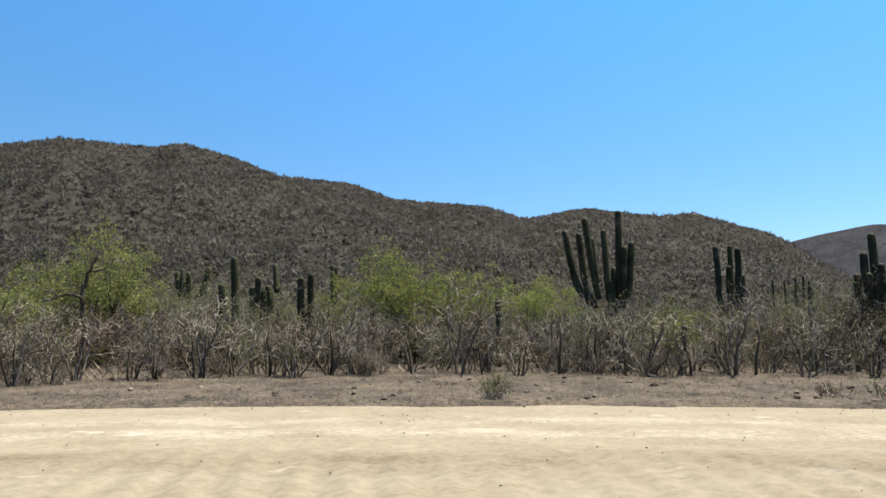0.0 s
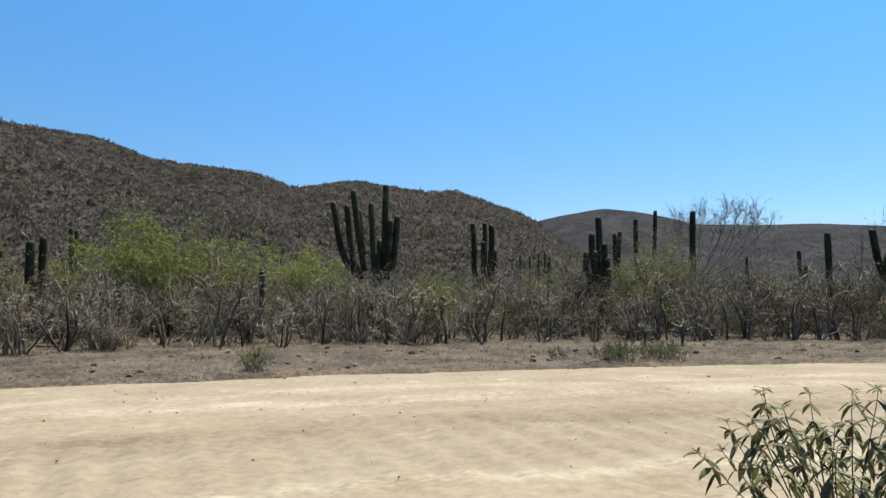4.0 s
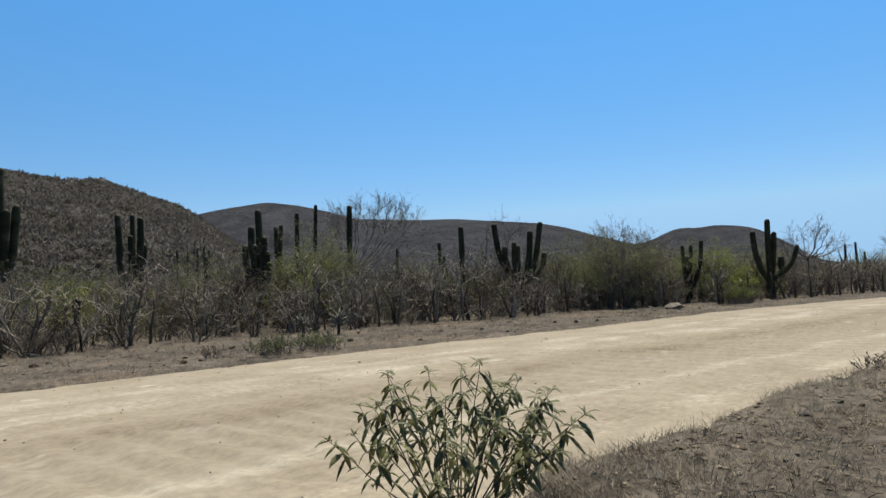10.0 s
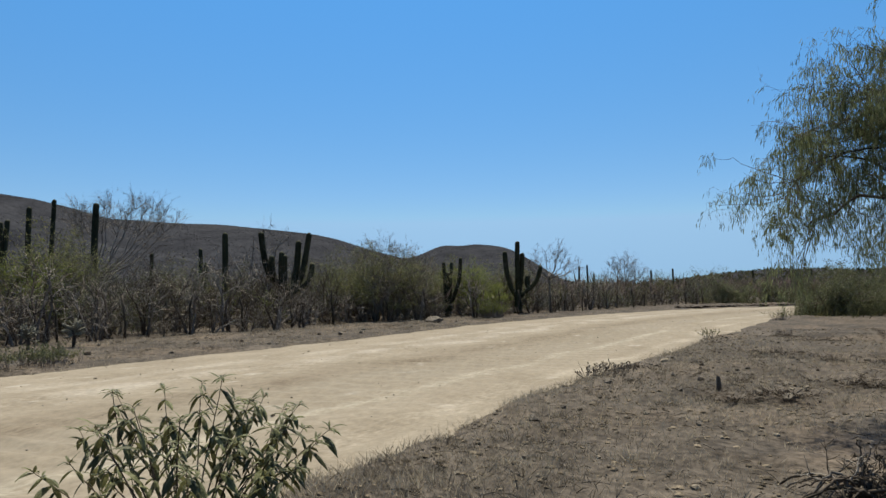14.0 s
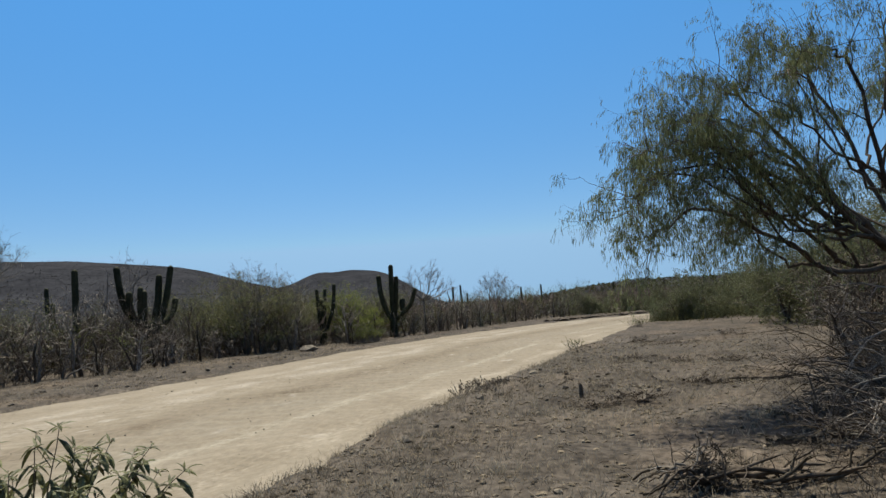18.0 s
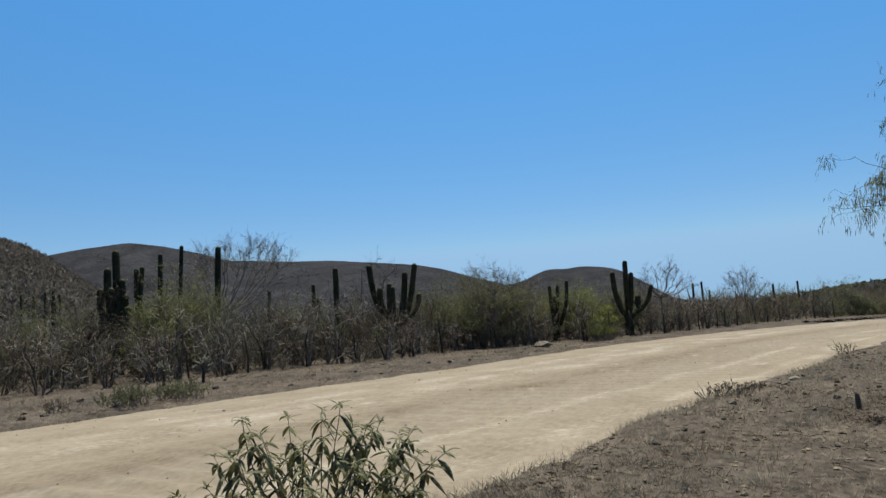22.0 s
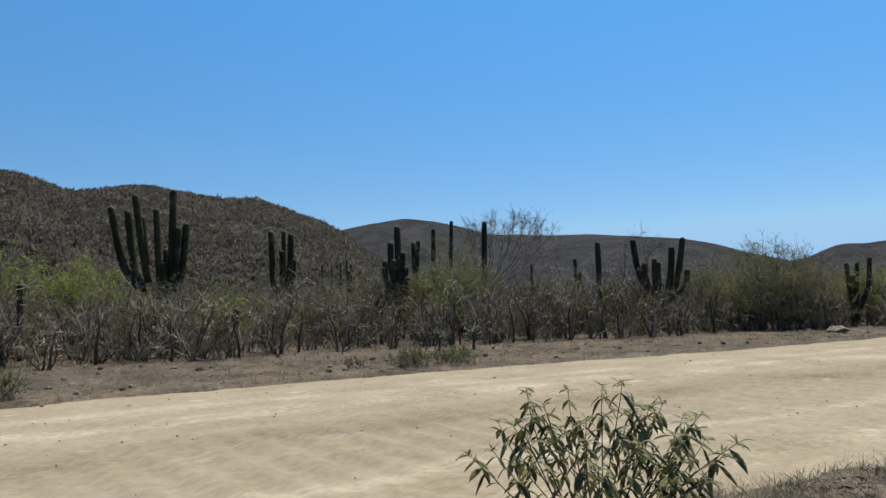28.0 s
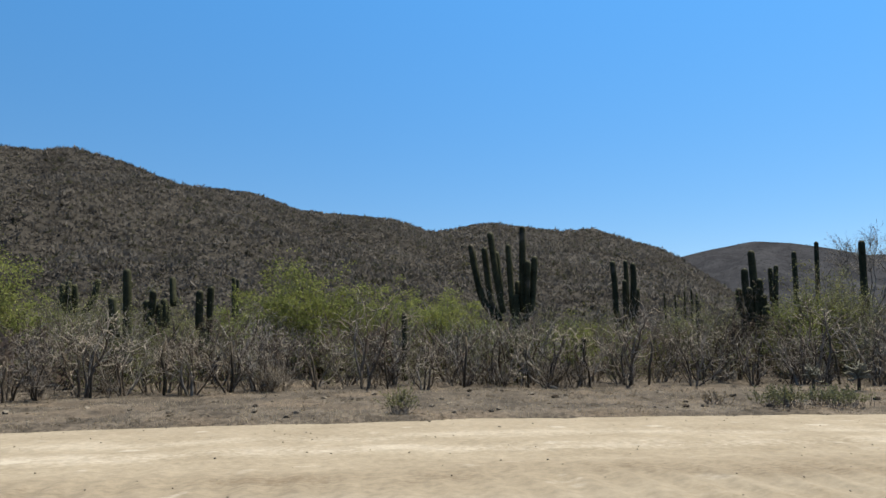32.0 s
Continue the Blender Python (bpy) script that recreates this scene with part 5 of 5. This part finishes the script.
for k, (x, y, reach) in enumerate(((7.5, -3.1, 0.75), (8.2, -3.5, 1.0), (9.1, -3.6, 1.15), (10.1, -3.9, 1.25), (11.2, -4.1, 1.3), (12.4, -4.3, 1.2), (7.4, -4.1, 1.3), (8.6, -4.6, 1.6), (9.9, -4.9, 1.7), (11.5, -5.1, 1.7), (14.0, -4.9, 1.2), (8.0, -2.9, 0.6), (8.6, -3.0, 0.95), (7.1, -2.75, 0.7), (7.7, -2.5, 0.5), (7.0, -3.4, 1.0), (9.6, -3.3, 0.8), (6.9, -2.9, 0.6), (7.4, -2.8, 0.75), (8.0, -3.3, 0.9), (6.6, -3.2, 0.7), (7.9, -2.4, 0.45), (8.8, -2.7, 0.55))):
    brush(x, y, reach, 300 + k)

# long grey branches that hang out of the brush
for k, (x, y, z, up) in enumerate(((9.2, -3.6, 0.85, 0.05), (8.6, -3.7, 0.5, 0.5), (9.8, -3.9, 1.25, 0.1), (8.9, -3.5, 0.35, 0.7), (8.2, -3.4, 0.3, 0.6), (10.2, -4.0, 0.9, 0.4), (7.9, -3.3, 0.2, 0.4))):
    sh = Shape()
    r6 = random.Random(700 + k)
    grow(sh, r6, Vector((0, 0, 0)), Vector((r6.uniform(-0.4, 0.0), 0.9, up)).normalized(), r6.uniform(0.9, 1.4), r6.uniform(0.014, 0.021), 0, ARCH, [])
    foot = Vector((r6.uniform(0.1, 0.5), r6.uniform(-0.7, -0.3), -z - 0.02))
    sh.tube([p + any_way(r6) * 0.015 for p in smooth_line([(0, 0, 0), (foot.x * 0.5, foot.y * 0.6, -0.1 * z), tuple(foot)], 4)], [0.015 + 0.0008 * i for i in range(9)], 6)
    sh.v = [Vector((v.x, v.y, max(v.z, 0.02 - z))) if v.y > -0.1 else v for v in sh.v]
    bough = tagged(new("dead_branch", sh.mesh("dead_branch", M_TWIG_PALE if k % 2 == 0 else M_TWIG, True)), "bleached dead branch leaning out of dry brush", "branch", "dead branches")
    bough.matrix_basis = pose(x, y, ground_z(x, y) + z, 0, 0, 0)

# flat mats of dead twigs on the verge
def twig_pile(x, y, wide, seed):
    rng = random.Random(seed)
    root = thing("twig_pile", x, y, ground_z(x, y), "low brown mat of dead twigs on the verge", "twigs", "twig piles", turn=rng.uniform(0, 360))
    for k in range(26):
        sh = Shape()
        p = Vector((rng.gauss(0, wide * 0.4), rng.gauss(0, wide * 0.22), rng.uniform(0.01, 0.05)))
        d = any_way(rng)
        d.z = abs(d.z) * 0.25
        grow(sh, rng, p, d.normalized(), rng.uniform(0.15, 0.4), rng.uniform(0.004, 0.009), 0, TWIGS, [])
        sh.v = [Vector((v.x, v.y, max(v.z * 0.6, 0.005))) for v in sh.v]
        part("twig", sh, (M_CLOD, M_CLOD, M_TWIG_DARK)[k % 3], root)
    return root


for k, (x, y, wide) in enumerate(((16.3, -0.65, 0.6), (15.3, -1.7, 0.8), (21.1, -1.1, 0.7), (15.3, -2.65, 0.7), (10.05, 0.0, 0.35), (12.0, -1.6, 0.55), (20.35, -2.1, 0.8), (22.5, -3.8, 0.8), (10.55, -0.6, 0.4))):
    twig_pile(x, y, wide, 500 + k)

# spoil along the bend, where the road turns
sh = Shape()
for k in range(60):
    u = k / 59
    sh.lump(Vector((46.5 + 5.5 * u + r3.uniform(-0.6, 0.6), 3.2 - 6.5 * u + r3.uniform(-0.5, 0.5), 0.06)), r3.uniform(0.25, 0.9), r3, 0.4)
stuff("dirt_spoil", sh, M_GROUND, "low ridge of dirt clods along the bend", "dirt")

# ---------------------------------------------------------------- stones, stump, log, straw


def stone(x, y, size, seed, mat=M_STONE, name="stone", label="weathered stone on the dry verge", category="stone", group="verge stones"):
    r = random.Random(seed)
    sh = Shape()
    sh.lump(Vector((0, 0, size * 0.15)), size, r, 0.7 if size < 0.5 else 0.5)
    ob = tagged(new(name, sh.mesh(name, mat)), label, category, group)
    ob.matrix_basis = pose(x, y, ground_z(x, y), 0, 0, r.uniform(0, 360))
    return ob


r4 = random.Random(44)
for x, y, s in ((6.7, 13.9, 0.17), (3.1, 18.0, 0.22), (12.5, 1.0, 0.2), (12.2, 0.55, 0.22), (10.5, -0.6, 0.3), (10.8, -0.75, 0.24), (10.2, -0.25, 0.2), (6.3, 1.7, 0.12), (27.3, 12.15, 0.95), (13.8, 1.4, 0.16), (20, 12.3, 0.3), (9.6, 16.2, 0.2)):
    stone(x, y, s * (0.65 if s < 0.5 else 0.85), r4.randrange(9999))
stone(14.37, 1.31, 0.17, 5, M_ROAD, label="flat pale stone on the dry verge")
for cx, cy, amount, wide in ((13.3, 0.4, 12, 0.5), (14.6, 0.9, 10, 0.5), (12.4, -0.3, 9, 0.4), (17.2, 0.3, 14, 0.8), (10.9, -0.65, 10, 0.35), (19.4, 0.6, 12, 0.8), (16.2, -1.1, 14, 0.9), (13.0, -1.3, 10, 0.7), (20.5, -1.6, 12, 1.2)):
    for k in range(amount):
        stone(cx + r4.gauss(0, wide), cy + r4.gauss(0, wide * 0.5), r4.uniform(0.035, 0.09), r4.randrange(9999), M_CLOD, "clod", "dark dry clod on the verge", "clod", "verge clods")
for k in range(30):
    x = r4.uniform(6, 22)
    y = float(edge(NEAR_EDGE, x)) - r4.uniform(0.4, 4.0)
    stone(x, y, r4.uniform(0.05, 0.14), r4.randrange(9999))
for x, y in ((3.32, 19.2), (7.3, 14.25), (5.1, 16.8), (9.4, 15.2), (-2.2, 16.4), (12.6, 15.1), (16.4, 13.4), (19.2, 12.6)):
    stone(x, y, r4.uniform(0.12, 0.2), r4.randrange(9999), M_CLOD, "clod", "dark dry clod on the verge", "clod", "verge clods")
for k in range(40):
    x = r4.uniform(5.5, 13)
    y = float(edge(NEAR_EDGE, x)) - r4.uniform(0.3, 3.5)
    stone(x, y, r4.uniform(0.03, 0.075), r4.randrange(9999), M_ROAD, label="small pale stone on the dry verge")
for k in range(70):
    x = r4.uniform(-9, 28)
    y = float(edge(FAR_EDGE, x)) + r4.uniform(0.4, 6.0)
    stone(x, y, r4.uniform(0.06, 0.18), r4.randrange(9999))

sh = Shape()
sh.tube([(0, 0, -0.05), (0.01, 0, 0.1), (-0.01, 0.01, 0.19), (0.0, 0.03, 0.235)], [0.04, 0.034, 0.028, 0.01], 9)
stump = tagged(new("stump", sh.mesh("stump", M_TWIG_DARK, True)), "short dark broken stump standing on the verge", "stump")
stump.matrix_basis = pose(10.92, 0.25, ground_z(10.92, 0.25), 3, 4, 0)

sh = Shape()
grow(sh, random.Random(3), Vector((0, 0, 0.06)), Vector((1, 0.1, 0.02)).normalized(), 1.7, 0.06, 0, HEAP, [])
for lx, ly, turn in ((-9.4, 19.0, 4), (-11.6, 17.2, 12)):
    log = tagged(new("fallen_log", sh.mesh("fallen_log", M_TWIG_DARK, True)), "dark fallen log at the foot of the shrubs", "log")
    log.matrix_basis = pose(lx, ly, ground_z(lx, ly), 0, 0, turn) @ Matrix.Scale(0.7, 4)
fallen = tagged(new("fallen_log", sh.mesh("fallen_log", M_TWIG, True)), "fallen grey log lying below the shrubs", "log")
fallen.matrix_basis = pose(6.0, 20.3, ground_z(6.0, 20.3), 0, 0, 22)

M_LITTER = material("litter", (0.0425, 0.03315, 0.02295), (0.1615, 0.1275, 0.08755), scale=3, bump=0, by_island=0.5)
straw = Shape()
r5 = random.Random(55)
for _ in range(60000):
    if r5.random() < 0.6:
        x = 3 + 17 * r5.random() ** 1.6
        y = float(edge(NEAR_EDGE, x)) - 5.5 * r5.random() ** 1.4 + 0.25
    else:
        x = r5.uniform(-11, 28)
        y = float(edge(FAR_EDGE, x)) + 7.5 * r5.random() ** 1.7 - 0.1
    if fbm(x, y, 0.7, 3) < r5.uniform(-0.7, 0.5):
        continue
    d = (Vector((0, 0, 1)) + any_way(r5) * 0.8).normalized()
    straw.sliver(Vector((x, y, ground_z(x, y) - 0.005)), d, r5.uniform(0.03, 0.13), r5.uniform(0.004, 0.009), any_way(r5))
for _ in range(620):
    if r5.random() < 0.5:
        cx = 3.5 + 18 * r5.random() ** 1.4
        cy = float(edge(NEAR_EDGE, cx)) - 5.0 * r5.random() + 0.1
    else:
        cx = r5.uniform(-11, 34)
        cy = float(edge(FAR_EDGE, cx)) + 7.0 * r5.random() ** 1.3
    tall, wide = r5.uniform(0.05, 0.2), r5.uniform(0.04, 0.22)
    for _ in range(20):
        x, y = cx + r5.gauss(0, wide), cy + r5.gauss(0, wide)
        straw.sliver(Vector((x, y, ground_z(x, y) - 0.005)), (Vector((0, 0, 1)) + any_way(r5) * 0.7).normalized(), tall * r5.uniform(0.5, 1.2), r5.uniform(0.004, 0.011), any_way(r5))
dead = Shape()
for _ in range(2600):
    if r5.random() < 0.55:
        cx = 3.2 + 14 * r5.random() ** 1.5
        cy = float(edge(NEAR_EDGE, cx)) - 5.5 * r5.random() ** 1.2 + 0.05
    else:
        cx = r5.uniform(-11, 30)
        cy = float(edge(FAR_EDGE, cx)) + 7.5 * r5.random() ** 1.4
    if fbm(cx, cy, 0.35, 3) < r5.uniform(-0.5, 0.3):
        continue
    tall, wide = r5.uniform(0.04, 0.15), r5.uniform(0.04, 0.15)
    for _ in range(26):
        x, y = cx + r5.gauss(0, wide), cy + r5.gauss(0, wide)
        dead.sliver(Vector((x, y, ground_z(x, y) - 0.005)), (Vector((0, 0, 1)) + any_way(r5) * 1.1).normalized(), tall * r5.uniform(0.5, 1.3), r5.uniform(0.004, 0.012), any_way(r5))
stuff("dead_grass", dead, M_GRASS_GREY, "grey dead grass tufts on the verges", "grass")
pebbles = Shape()
for _ in range(420):
    x = -9 + 40 * r5.random()
    far, near = float(edge(FAR_EDGE, x)), float(edge(NEAR_EDGE, x))
    w = r5.random() ** 0.7
    y = near + (far - near) * w
    pebbles.lump(Vector((x, y, 0.03 * (1 - (2 * w - 1) ** 2))), r5.uniform(0.012, 0.035) * (2 if r5.random() < 0.05 else 1), r5, 0.6)
stuff("road_pebbles", pebbles, M_STONE, "small loose stones on the dirt road", "pebbles")
litter = Shape()
for _ in range(15000):
    if r5.random() < 0.7:
        x = 3.5 + 22 * r5.random() ** 1.5
        y = float(edge(NEAR_EDGE, x)) - 0.2 - 6.5 * r5.random() ** 1.2
    else:
        x = r5.uniform(-11, 30)
        y = float(edge(FAR_EDGE, x)) + 0.2 + 8.5 * r5.random()
    if fbm(x + 31, y, 0.5, 3) < r5.uniform(-0.6, 0.4):
        continue
    p = Vector((x, y, ground_z(x, y) + 0.004))
    if r5.random() < 0.72:
        litter.lump(p, 0.015 + 0.075 * r5.random() ** 2.5, r5, 0.5)
    else:
        d = any_way(r5)
        d.z *= 0.12
        d.normalize()
        l = r5.uniform(0.05, 0.22)
        litter.tube([p, p + d * l * 0.5 + Vector((0, 0, 0.012)), p + d * l], [0.004, 0.0035, 0.002], 3, cap=False)
stuff("twig_litter", litter, M_LITTER, "dark broken twigs and clods littering the verges", "litter")
stuff("dry_grass", straw, M_GRASS, "short dry straw-coloured grass on the verges", "grass")

for t in (*shrubs, *leafy, dark_tree, bare_shrubby, lime, lime_low, lime_wide, olive, back_tree, *gnarled, bare_tree, vase_tree, round_tree, thick):
    remove(t)
